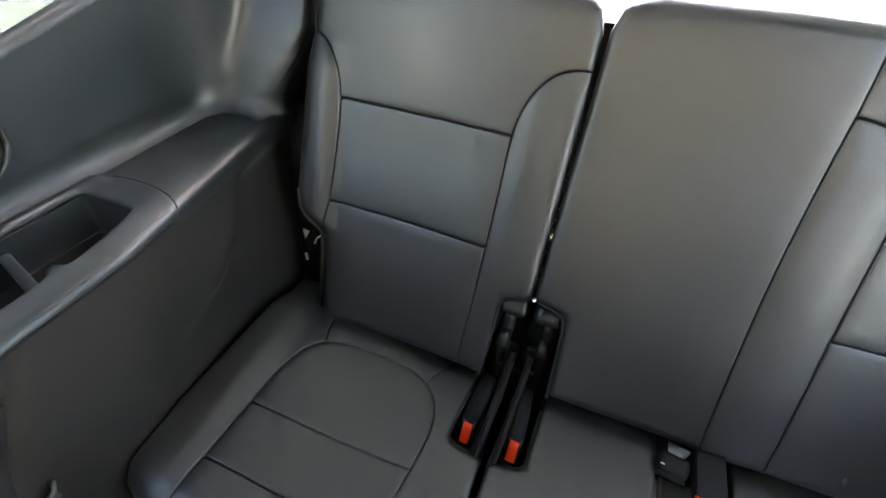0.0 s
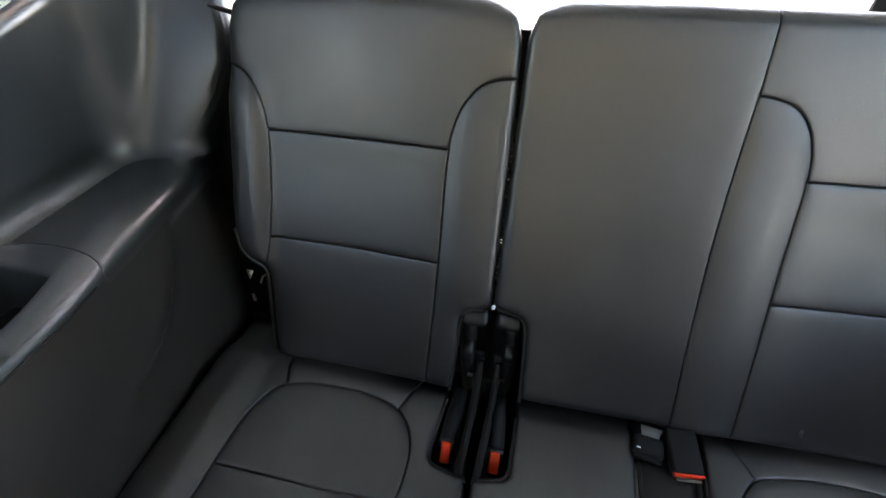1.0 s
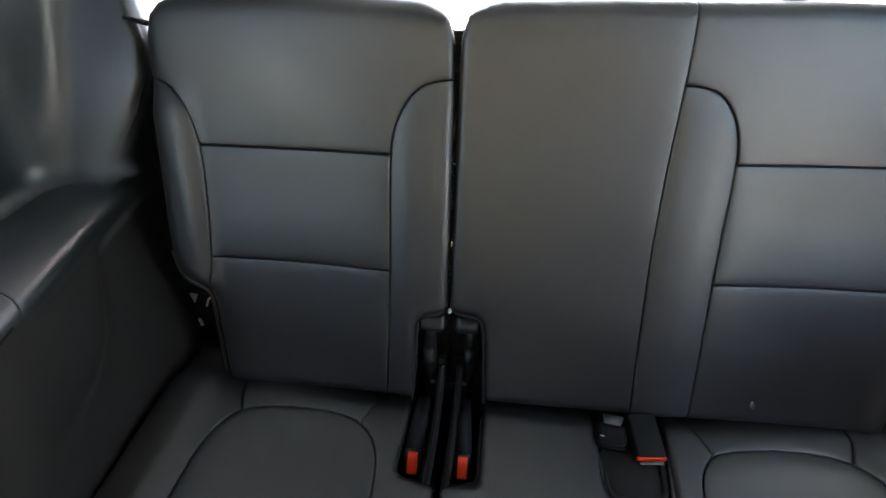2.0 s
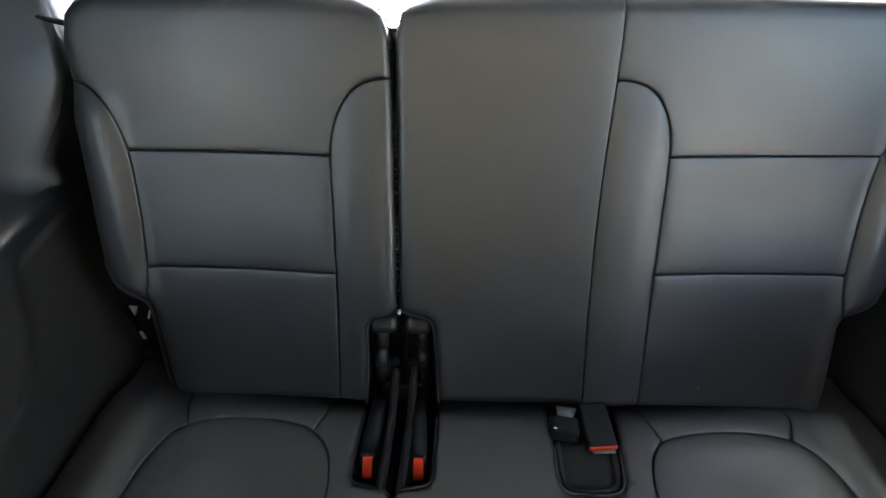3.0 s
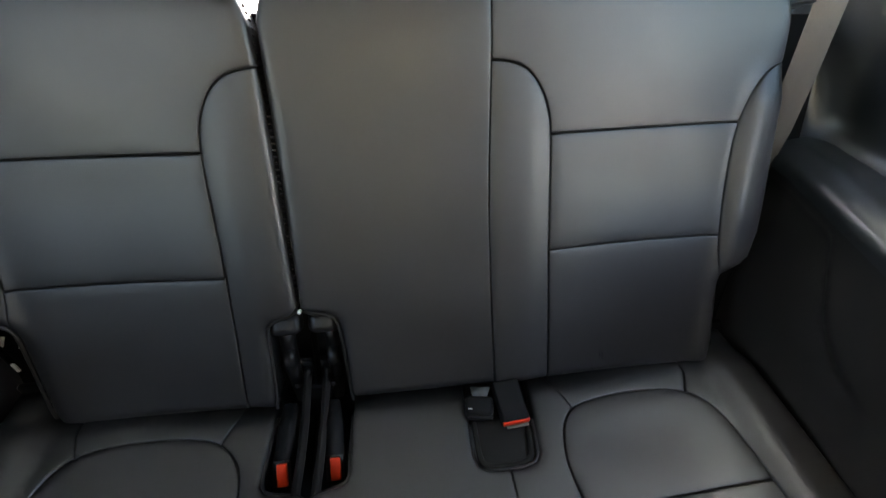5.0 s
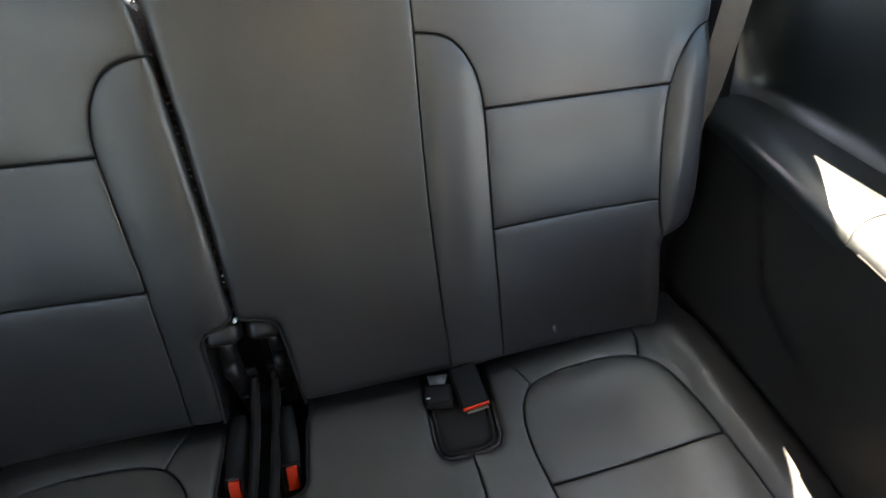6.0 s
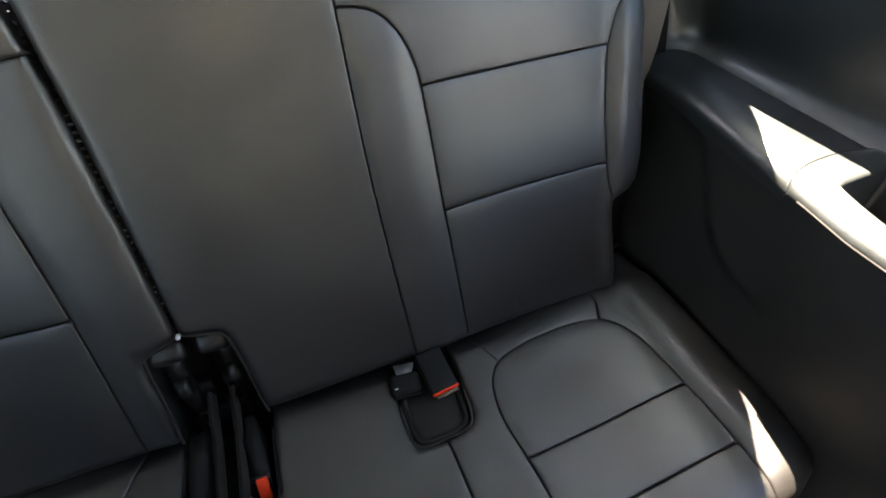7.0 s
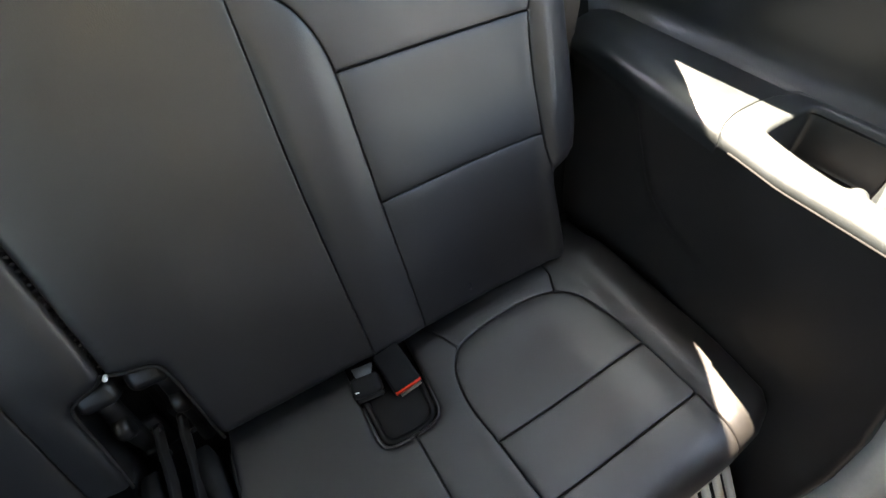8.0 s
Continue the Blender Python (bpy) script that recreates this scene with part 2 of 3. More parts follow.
def ribbon(points, sides, width, thick):
    """A flat strap along points; sides gives its width's direction at each."""
    bm = bmesh.new()
    p = [Vector(q) for q in points]
    rings = []
    for k, q in enumerate(p):
        way = (p[min(k + 1, len(p) - 1)] - p[max(k - 1, 0)]).normalized()
        s = Vector(sides[k] if isinstance(sides, list) else sides)
        s = (s - way * s.dot(way)).normalized()
        up = s.cross(way)
        h, t = width / 2, thick / 2
        rings.append([bm.verts.new(q + a * s + b * up) for a, b in ((-h, -t * 0.4), (-h + t, -t), (h - t, -t), (h, -t * 0.4), (h, t * 0.4), (h - t, t), (-h + t, t), (-h, t * 0.4))])
    for a, b in zip(rings, rings[1:]):
        for n in range(8):
            bm.faces.new((a[n], a[(n + 1) % 8], b[(n + 1) % 8], b[n]))
    bm.faces.new(rings[0][::-1])
    bm.faces.new(rings[-1])
    return bm


def dents(u, v, size, deep, seed):
    """Slow unevenness of stuffed leather."""
    return deep * np.array([noise.noise((a / size, b / size, seed)) for a, b in zip(u, v)])


def smooth(a, b, x):
    t = np.clip((x - a) / (b - a), 0, 1)
    return t * t * (3 - 2 * t)


def mirrored(pts):
    return [(-u, v) for u, v in pts]


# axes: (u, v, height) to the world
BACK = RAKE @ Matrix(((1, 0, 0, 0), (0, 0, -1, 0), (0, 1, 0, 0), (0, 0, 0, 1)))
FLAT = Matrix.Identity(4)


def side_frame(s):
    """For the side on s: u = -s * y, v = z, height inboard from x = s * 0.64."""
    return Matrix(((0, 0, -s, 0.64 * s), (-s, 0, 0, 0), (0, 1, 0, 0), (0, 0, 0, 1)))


# ---- the shell of the car ----
def plate(name, boxes, mat, label, category, smooth_faces=False):
    bm = bmesh.new()
    for lo, hi in boxes:
        c = [(a + b) / 2 for a, b in zip(lo, hi)]
        bm2 = block([b - a for a, b in zip(lo, hi)], Matrix.Translation(c), 0.004, 1)
        me = bpy.data.meshes.new("tmp")
        bm2.to_mesh(me)
        bm2.free()
        bm.from_mesh(me)
        bpy.data.meshes.remove(me)
    me = bpy.data.meshes.new(name)
    bm.to_mesh(me)
    bm.free()
    me.materials.append(mat)
    return tagged(new(name, me), label, category, "", "structure")


plate("floor", [((-0.85, -2.3, -0.06), (0.85, 0.10, 0.0)), ((-0.85, 0.10, -0.06), (0.85, 0.16, 0.30)), ((-0.85, 0.16, 0.24), (0.85, 1.12, 0.29))], CARPET,
      "charcoal carpeted car floor rising to the cargo deck", "floor")
plate("ceiling", [((-0.725, -2.3, 1.36), (0.668, 0.74, 1.40))], HEADLINER, "plain pale grey fabric headliner", "ceiling")
# front wall out of view; its brown and its slot are set for reflections
plate("wall_front", [((-0.85, -2.36, 0.0), (0.85, -2.3, 1.17)), ((-0.85, -2.36, 1.34), (0.85, -2.3, 1.42)), ((-0.85, -2.36, 1.17), (-0.45, -2.3, 1.34)), ((0.45, -2.36, 1.17), (0.85, -2.3, 1.34))], BEIGE,
      "unseen closing wall at the front, with a slot for light", "wall")
plate("wall_back", [((-0.85, 1.00, 0.0), (0.85, 1.06, 0.70)), ((-0.85, 1.00, 0.70), (-0.64, 1.06, 0.95)), ((0.64, 1.00, 0.70), (0.85, 1.06, 0.95))], SOFT_TRIM, "dark tailgate trim under the raked rear window opening", "wall")
ground_me = bpy.data.meshes.new("ground")
ground_me.from_pydata([(-400, -400, -0.55), (400, -400, -0.55), (400, 400, -0.55), (-400, 400, -0.55)], [], [(0, 1, 2, 3)])
ground_me.materials.append(CONCRETE)
tagged(new("ground", ground_me), "pale sunlit concrete ground outside the car", "ground", "", "structure")


# inward lean of the body sides above the belt line, less on the left to keep sun out
LEAN = {1: 0.22, -1: 0.13}


def side_wall(s, name, label):
    """Body side with the quarter window and the door window cut through it; the unseen door opening is shaped for the
    light.
    """
    place = Matrix(((0, 0, s, 0.805 * s), (s, 0, 0, 0), (0, 1, 0, 0), (0, 0, 0, 1)))
    body = [(-2.36, 0.0), (1.1, 0.0), (1.0, 1.42), (-2.36, 1.42)]
    quarter = [(-0.38, 0.845), (0.207, 0.915), (0.201, 1.096), (0.186, 1.184), (0.181, 1.27), (0.170, 1.354), (-0.38, 1.354)] if s > 0 else [(-0.38, 0.750), (0.203, 0.905), (0.33, 1.30), (-0.38, 1.30)]
    door = [(-1.02, 0.74), (-0.58, 0.74), (-0.47, 0.84), (-0.47, 1.33), (-1.02, 1.33)] if s < 0 else [(-0.64, 0.40), (-0.53, 0.40), (-0.43, 0.66), (-0.43, 1.33), (-0.70, 1.33), (-0.70, 0.66)]
    flip = lambda loop: [(s * y, z) for y, z in loop]
    got = sheets(flip(body), [], lambda u, v: 0 * u, place, 0.002, 0.002, holes=[flip(quarter), flip(door)], step=0.2, skirt=0.006, fine=0.1)
    me = got[0][1]
    for v in me.vertices:
        v.co.x -= s * LEAN[s] * max(0.0, v.co.z - 0.75)
    me.materials.append(SOFT_TRIM)
    return tagged(new(name, me), label, "wall", "", "structure")


side_wall(-1, "wall_left", "car body side with window openings behind the trim")
side_wall(1, "wall_right", "car body side with window openings behind the trim")


def tinted(name, colour):
    """Thin glass: lets its colour through and mirrors a little."""
    m = bpy.data.materials.new(name)
    m.use_nodes = True
    nt = m.node_tree
    nt.nodes.clear()
    out, mix, clear, gloss = (nt.nodes.new(k) for k in ("ShaderNodeOutputMaterial", "ShaderNodeMixShader", "ShaderNodeBsdfTransparent", "ShaderNodeBsdfGlossy"))
    clear.inputs["Color"].default_value = colour
    gloss.inputs["Roughness"].default_value = 0.02
    mix.inputs[0].default_value = 0.05
    nt.links.new(clear.outputs[0], mix.inputs[1])
    nt.links.new(gloss.outputs[0], mix.inputs[2])
    nt.links.new(mix.outputs[0], out.inputs[0])
    return m


def pane(name, x, loop, mat, label):
    me = bpy.data.meshes.new(name)
    n = len(loop)
    me.from_pydata([(x + d - math.copysign(LEAN[1 if x > 0 else -1], x) * (z - 0.75), y, z) for d in (-0.002, 0.002) for y, z in loop], [], [tuple(range(n)), tuple(range(2 * n - 1, n - 1, -1))] + [(k, (k + 1) % n, n + (k + 1) % n, n + k) for k in range(n)])
    me.materials.append(mat)
    ob = tagged(new(name, me), label, "window", "", "structure")
    # window_2 casts no shadow, so full sun passes its tint
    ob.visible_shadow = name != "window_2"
    return ob


QUARTER = [(-0.39, 0.740), (0.228, 0.860), (0.345, 1.356), (-0.39, 1.356)]
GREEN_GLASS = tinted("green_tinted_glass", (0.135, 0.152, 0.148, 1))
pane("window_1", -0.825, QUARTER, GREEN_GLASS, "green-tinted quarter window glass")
# right tint set paler than the left to balance the light inside
pane("window_2", 0.825, QUARTER, tinted("green_grey_glass", (0.32, 0.365, 0.36, 1)), "green quarter window glass, tinted paler to balance the light")
# door panes out of view, each tinted to suit the light on its side
pane("window_3", -0.825, [(-1.04, 0.72), (-0.46, 0.72), (-0.46, 1.34), (-1.04, 1.34)], tinted("grey_tinted_door_glass", (0.50, 0.508, 0.495, 1)), "unseen left door glass, its grey set to balance the light")
pane("window_4", 0.825, [(-0.72, 0.38), (-0.42, 0.38), (-0.42, 1.34), (-0.72, 1.34)], tinted("grey_door_glass", (0.72, 0.71, 0.69, 1)), "unseen right door glass, paler than the left for more light")
# added front pane out of view, bronze to warm the light on the backs
front_me = bpy.data.meshes.new("window_5")
front_me.from_pydata([(x, y, z) for y in (-2.332, -2.328) for x, z in ((-0.47, 1.15), (0.47, 1.15), (0.47, 1.36), (-0.47, 1.36))], [], [(0, 1, 2, 3), (7, 6, 5, 4), (0, 4, 5, 1), (1, 5, 6, 2), (2, 6, 7, 3), (3, 7, 4, 0)])
front_me.materials.append(tinted("bronze_warming_glass", (0.96, 0.82, 0.65, 1)))
tagged(new("window_5", front_me), "unseen front pane, bronze to warm the light", "window", "", "structure")


# ---- the side trims ----
def ledge_x(y):
    return 0.633 + 0.16 * (np.clip(y, -0.18, 0.2) + 0.09) - 0.10 * np.clip(-0.2 - y, 0, 1) ** 2


def side_trim(s, name, label):
    root = thing(name, (0.64 * s, -0.05, 0.0), label, "side trim", "structure")
    # lower panel
    sf = side_frame(s)
    flip = lambda loop: [(-s * y, z) for y, z in loop]
    front = [(-0.335, 0.650), (-0.346, 0.62), (-0.373, 0.568), (-0.412, 0.491), (-0.438, 0.40), (-0.452, 0.30), (-0.46, 0.16), (-0.46, 0.0)]
    if s > 0:
        front = [(y + 0.007 * float(smooth(0.24, 0.36, z)), z) for y, z in front]
    loop = [(0.55, 0.0), (0.55, 0.650)] + front

    def lower(u, v):
        y = -s * u
        x = 0.630 + (ledge_x(y) + 0.0050 - 0.630) * smooth(0.30, 0.64, v)
        # a shallow raised field with a curved border towards the seat back
        border = np.interp(y, [-0.45, -0.25, -0.157, -0.064, -0.02, 0.002, 0.030, 0.060, 0.09], [0.450, 0.458, 0.466, 0.482, 0.505, 0.525, 0.560, 0.600, 0.65])
        x = x + 0.013 * smooth(-0.20, -0.04, y) * smooth(-0.014, 0.014, border - v) * smooth(0.63, 0.60, v)
        return 0.64 - x

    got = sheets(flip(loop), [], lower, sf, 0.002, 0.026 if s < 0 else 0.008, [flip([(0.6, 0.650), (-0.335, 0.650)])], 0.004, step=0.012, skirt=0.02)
    part_mesh("lower_panel", got[0][1], SOFT_TRIM, root)
    # ledge with the bezel of the cup holder
    inner = [(float(ledge_x(np.array(y))), y) for y in np.linspace(-0.365, 0.30, 30)]
    edge = [(s * x, y) for x, y in inner] + [(0.785 * s, 0.30), (0.785 * s, -0.365)]
    tray = rounded([(0.672, -0.122), (0.676, -0.117), (0.755, -0.117), (0.765, -0.125), (0.765, -0.30), (0.765, -0.345), (0.75, -0.357), (0.668, -0.357), (0.655, -0.345), (0.655, -0.25),
                    (0.664, -0.245), (0.668, -0.236), (0.664, -0.229), (0.656, -0.226), (0.655, -0.215), (0.660, -0.17)], True, 2)
    split = rounded([(0.60, -0.104), (0.630, -0.090), (0.642, -0.078), (0.662, -0.071), (0.70, -0.0690), (0.735, -0.069), (0.775, -0.078), (0.781, -0.20), (0.781, -0.37)], False, 2)
    sx = lambda loop: [(s * x, y) for x, y in loop]
    bezel_side = lambda m: m[1] < -0.1 and abs(m[0]) < 0.775

    def ledge_top(u, v):
        a = np.abs(u)
        lip = smooth(0.735, 0.770, a) * smooth(-0.074, -0.092, v) * smooth(0.783, 0.778, a)
        return 0.672 - (0.015 + 0.001 * smooth(-0.085, -0.03, v)) * np.clip((ledge_x(v) + 0.055 - a) / 0.055, 0, 1) ** 2 + 0.007 * lip

    got = sheets(edge, [sx(split)], ledge_top, FLAT, 0.0009, 0.010, [sx(np.vstack([tray, tray[:1]])), [(0.785 * s, 0.31), (0.785 * s, -0.375)], [(0.5 * s, 0.30), (0.8 * s, 0.30)]], 0.006, [sx(tray)], 0.012, lambda m: 0.0015 if bezel_side(m) else 0.012, groove=0.0007)
    for m, me in got:
        part_mesh("bezel" if bezel_side(m) else "ledge", me, PLASTIC, root)
    # dark rod that paints the shadow line under the bezel
    shadow_gap = [(s * (float(ledge_x(np.array(y))) - 0.0012), y, 0.6485) for y in np.linspace(-0.365, -0.105, 20)]
    part("shadow_gap", rod(shadow_gap, 0.0016, 8), VOID, root, "thin dark strip drawn as the shadow gap under the bezel")
    well, deep = tray, 0.066
    bm = bmesh.new()
    w = resample(sx(well), 0.01, True)
    c = w.mean(0)
    rings = []
    for z, k in ((0.667, 1.0), (0.66, 0.99), (0.672 - deep + 0.006, 0.955), (0.672 - deep, 0.935)):
        rings.append([bm.verts.new((*(c + (q - c) * k), z)) for q in w])
    for a, b in zip(rings, rings[1:]):
        for k in range(len(w)):
            bm.faces.new((a[k], a[(k + 1) % len(w)], b[(k + 1) % len(w)], b[k]))
    bm.faces.new(rings[-1])
    part("storage_tray", bm, PLASTIC, root)
    # black sheet added to darken the tray's floor
    mat_loop = [tuple(c + (q - c) * 0.925) for q in w]
    part("tray_dark_floor", prism(mat_loop, 0.672 - deep, 0.674 - deep, FLAT), BLACK, root, "black sheet added to darken the tray floor")
    part("tray_divider", block((0.088, 0.013, 0.05), Matrix.Translation((0.712 * s, -0.250, 0.632)) @ Matrix.Rotation(0.25 * s, 4, "Z"), 0.003), PLASTIC, root)
    # upper panel, sweeping round into the pillar
    aft, near, skew = (0.070, 0.685, 0.06) if s > 0 else (-0.040, 0.672, 0.35)
    way = [(0.797, y) for y in np.linspace(-0.41 if s > 0 else -0.50, 0.160 + aft, 20)]
    way += [(0.797 - 0.06 * (1 - math.cos(a)), 0.160 + aft + 0.062 * math.sin(a)) for a in np.linspace(0.1, math.pi / 2, 9)]
    way += [(x, 0.223 + aft + skew * (0.735 - x)) for x in np.linspace(0.73, near + 0.015, 4)]
    aft += skew * 0.048 - 0.003
    way += [(near + 0.008, 0.228 + aft), (near + 0.002, 0.234 + aft), (near, 0.245 + aft), (near, 0.27 + aft)] + [(near, y) for y in np.linspace(0.4, 0.995, 8)]
    way = np.array(way)
    d = np.gradient(way, axis=0)
    out = np.stack([d[:, 1], -d[:, 0]], -1) / np.linalg.norm(d, axis=1)[:, None]
    corner = 0.048 * skew - 0.003
    rise = smooth(0.208 + aft - corner, 0.223 + aft - corner, way[:, 1])
    bm = bmesh.new()
    rings = []
    prof = [(0.034, 0.0), (0.024, 0.002), (0.014, 0.008), (0.006, 0.018), (0.001, 0.032)]
    for (x, y), o, r in zip(way, out, rise):
        ring = []
        for off, up in [(f * (1.0 if x > near + 0.02 else 0.2), up) for f, up in prof]:
            ring.append((x - off * o[0], y - off * o[1], 0.668 + up))
        sill = 0.893 + 0.27 * max(-0.35, min(0.20, y)) if s < 0 else 0.857 + 0.08 * max(-0.35, min(0.26, y))
        top = sill + (1.38 - sill) * float(r)
        for k in np.linspace(0.1, 1, 14):
            z = 0.70 + (top - 0.70) * k
            lean = (z - 0.70) * 0.42 * float(r)
            tuck = (z - 0.70) * (0.10 * float(r) * (1 if x > 0.68 else 0.2) + (0.19 - 0.4 * max(0.0, y - 0.02)) * (1 - float(r)))
            swell = (0.40 * min(z - 0.668, 0.16) - 0.35 * max(0.0, z - 0.84)) * float(r) * (x < 0.72) if s < 0 else 0.0
            ring.append((x - tuck - swell, y + lean, z))
        ring.append((ring[-1][0] + 0.02 * (1 - float(r)), ring[-1][1], top + 0.004 * (1 - float(r))))
        rings.append([bm.verts.new((s * q[0], q[1], q[2])) for q in ring])
    for a, b in zip(rings, rings[1:]):
        for k in range(len(a) - 1):
            bm.faces.new((a[k], b[k], b[k + 1], a[k + 1]))
    me = bpy.data.meshes.new("upper_panel")
    bm.to_mesh(me)
    bm.free()
    if s > 0:
        me.flip_normals()
    part_mesh("upper_panel", me, PLASTIC, root)
    # front edge trim; daylight on the right one is put into its pale colour
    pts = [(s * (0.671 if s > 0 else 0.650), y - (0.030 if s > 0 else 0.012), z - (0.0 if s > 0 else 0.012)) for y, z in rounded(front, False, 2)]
    part("edge_trim", rod(pts, 0.038 if s > 0 else 0.022, 16), BRIGHTENED_TRIM if s > 0 else DIMMER_TRIM, root, "rounded edge trim, coloured brighter on the lit right side")
    return root


side_trim(-1, "trim_left", "charcoal plastic side trim with ledge, storage tray and pillar")
side_trim(1, "trim_right", "charcoal plastic side trim with ledge, storage tray and pillar")

# ---- the seats ----
L_BACK = [(-0.510, 0.098), (-0.203, 0.098), (-0.197, 0.18), (-0.197, 0.248), (-0.188, 0.260), (-0.158, 0.268), (-0.1472, 0.278), (-0.1472, 0.45), (-0.1485, 0.60), (-0.151, 0.672),
          (-0.158, 0.698), (-0.174, 0.715), (-0.20, 0.722), (-0.37, 0.727), (-0.53, 0.722), (-0.558, 0.713), (-0.575, 0.697), (-0.585, 0.667), (-0.590, 0.62),
          (-0.596, 0.50), (-0.600, 0.40), (-0.600, 0.355), (-0.592, 0.314), (-0.576, 0.298), (-0.548, 0.287), (-0.540, 0.268), (-0.538, 0.22), (-0.535, 0.14), (-0.5335, 0.122), (-0.530, 0.109), (-0.522, 0.101)]
OUTER_SEAM = [(0.552, 0.270), (0.542, 0.288), (0.5335, 0.325), (0.5295, 0.38), (0.5265, 0.45), (0.5260, 0.515), (0.530, 0.553), (0.539, 0.583), (0.557, 0.605), (0.575, 0.613), (0.61, 0.617)]
L_INNER_SEAM = [(0.14, 0.624), (0.1503, 0.6235), (0.17, 0.622), (0.195, 0.614), (0.214, 0.595), (0.230, 0.566), (0.239, 0.53), (0.2405, 0.45), (0.2405, 0.345), (0.242, 0.25), (0.247, 0.085)]
R_INNER_SEAM = [(0.1503, 0.6258), (0.172, 0.6245), (0.196, 0.617), (0.215, 0.599), (0.232, 0.568), (0.241, 0.53), (0.2445, 0.45), (0.248, 0.345), (0.252, 0.25), (0.258, 0.085)]
R_BACK = [(-0.079, 0.100), (0.528, 0.099), (0.542, 0.102), (0.551, 0.110), (0.5550, 0.124), (0.555, 0.16), (0.551, 0.22), (0.548, 0.268), (0.552, 0.284), (0.578, 0.296), (0.593, 0.312), (0.601, 0.355), (0.601, 0.40),
          (0.598, 0.46), (0.592, 0.55), (0.587, 0.62), (0.582, 0.667), (0.572, 0.697), (0.555, 0.713), (0.53, 0.722), (0.30, 0.727), (0.05, 0.727), (-0.09, 0.723), (-0.116, 0.717), (-0.134, 0.702),
          (-0.142, 0.675), (-0.1428, 0.60), (-0.1438, 0.45), (-0.1438, 0.278), (-0.132, 0.270), (-0.100, 0.264), (-0.089, 0.254), (-0.084, 0.20)]


def back_height(u, v):
    """Front of a seat back: raised outer bolsters, softly dished middle."""
    a = np.abs(u)
    w = 0.015 * smooth(0.515, 0.556, a) * smooth(0.618, 0.555, v)
    w = w + 0.004 * smooth(0.245, 0.205, a) * smooth(0.145, 0.17, a) * smooth(0.618, 0.555, v)
    w = w - 0.006 * smooth(0.16, 0.0, np.abs(a - 0.38)) * smooth(0.60, 0.45, v)
    return w + 0.004 * np.sin(v * 9 + 0.6) + 0.007 * smooth(0.53, 0.70, v) - 0.004 + dents(u, v, 0.11, 0.0007, 2.3) + dents(u, v, 0.03, 0.0002, 7.1)


def name_back(m):
    u, v = m
    if abs(u) > 0.535:
        return "outer_bolster"
    if 0.13 < abs(u) < 0.245 and v < 0.62:
        return "inner_bolster"
    if -0.14 < u < 0.14:
        return "centre_panel"
    return "upper_panel" if v > 0.53 else "middle_panel" if v > 0.345 else "lower_panel"


L_GAP = [(-0.1472, 0.278), (-0.1472, 0.45), (-0.1485, 0.60), (-0.151, 0.672), (-0.158, 0.698), (-0.174, 0.715)]
R_GAP = [(-0.1438, 0.278), (-0.1438, 0.45), (-0.1428, 0.60), (-0.142, 0.675), (-0.134, 0.702), (-0.116, 0.717)]


def backrest(root, loop, seams, tight):
    core = part("backrest", prism(resample(loop, 0.02, True), -0.085, -0.016, BACK, 0.003), LEATHER, root, smooth=False)
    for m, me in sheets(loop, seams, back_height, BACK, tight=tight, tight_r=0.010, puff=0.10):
        part_mesh(name_back(m), me, LEATHER, core)
    return core


def edge_beads(parent, line, place, side, name="edge_stitching"):
    """A row of short stitches along the edge of a cover."""
    pts = resample(line, 0.0045)
    bm = bmesh.new()
    for k, (p, q) in enumerate(zip(pts[:-1], pts[1:])):
        if k % 2:
            continue
        c = (p + q) / 2
        m = place @ Matrix.Translation((c[0] + side * 0.0004, c[1], -0.016)) @ Matrix.Rotation(0.5, 4, "Z")
        b = block((0.0018, 0.0036, 0.004), m, 0)
        me = bpy.data.meshes.new("tmp")
        b.to_mesh(me)
        b.free()
        bm.from_mesh(me)
        bpy.data.meshes.remove(me)
    ob = part(name, bm, ZIP, parent)
    ob["kind"] = "stuff"
    return ob


def cushion_height(u, v):
    a = np.abs(u)
    h = 0.335 + 0.028 * smooth(0.22, 0.55, a)
    h = h + 0.012 * smooth(0.525, 0.565, a) * smooth(-0.40, -0.2, v + 0.02)
    h = h - 0.010 * smooth(0.015, 0.06, v) - 0.006 * smooth(0.14, 0.0, np.abs(a - 0.38)) * smooth(-0.02, -0.08, v)
    if h.ndim:
        h = h + dents(u, v, 0.08, 0.0010, 4.7) + dents(u, v, 0.028, 0.0003, 9.2)
    return h - 0.030 * np.clip((-0.315 - v) / 0.05, 0, 1) ** 2


L_PANEL = [(0.529, -0.42), (0.534, -0.33), (0.5315, -0.27), (0.527, -0.20), (0.5245, -0.13), (0.521, -0.085), (0.508, -0.047), (0.495, -0.030), (0.481, -0.0185), (0.455, -0.008), (0.42, -0.001), (0.385, 0.002),
           (0.351, 0.003), (0.325, 0.001), (0.305, -0.002), (0.2835, -0.010), (0.263, -0.028), (0.250, -0.05), (0.243, -0.075), (0.241, -0.11), (0.2455, -0.155), (0.252, -0.21), (0.260, -0.28), (0.266, -0.33), (0.270, -0.42)]
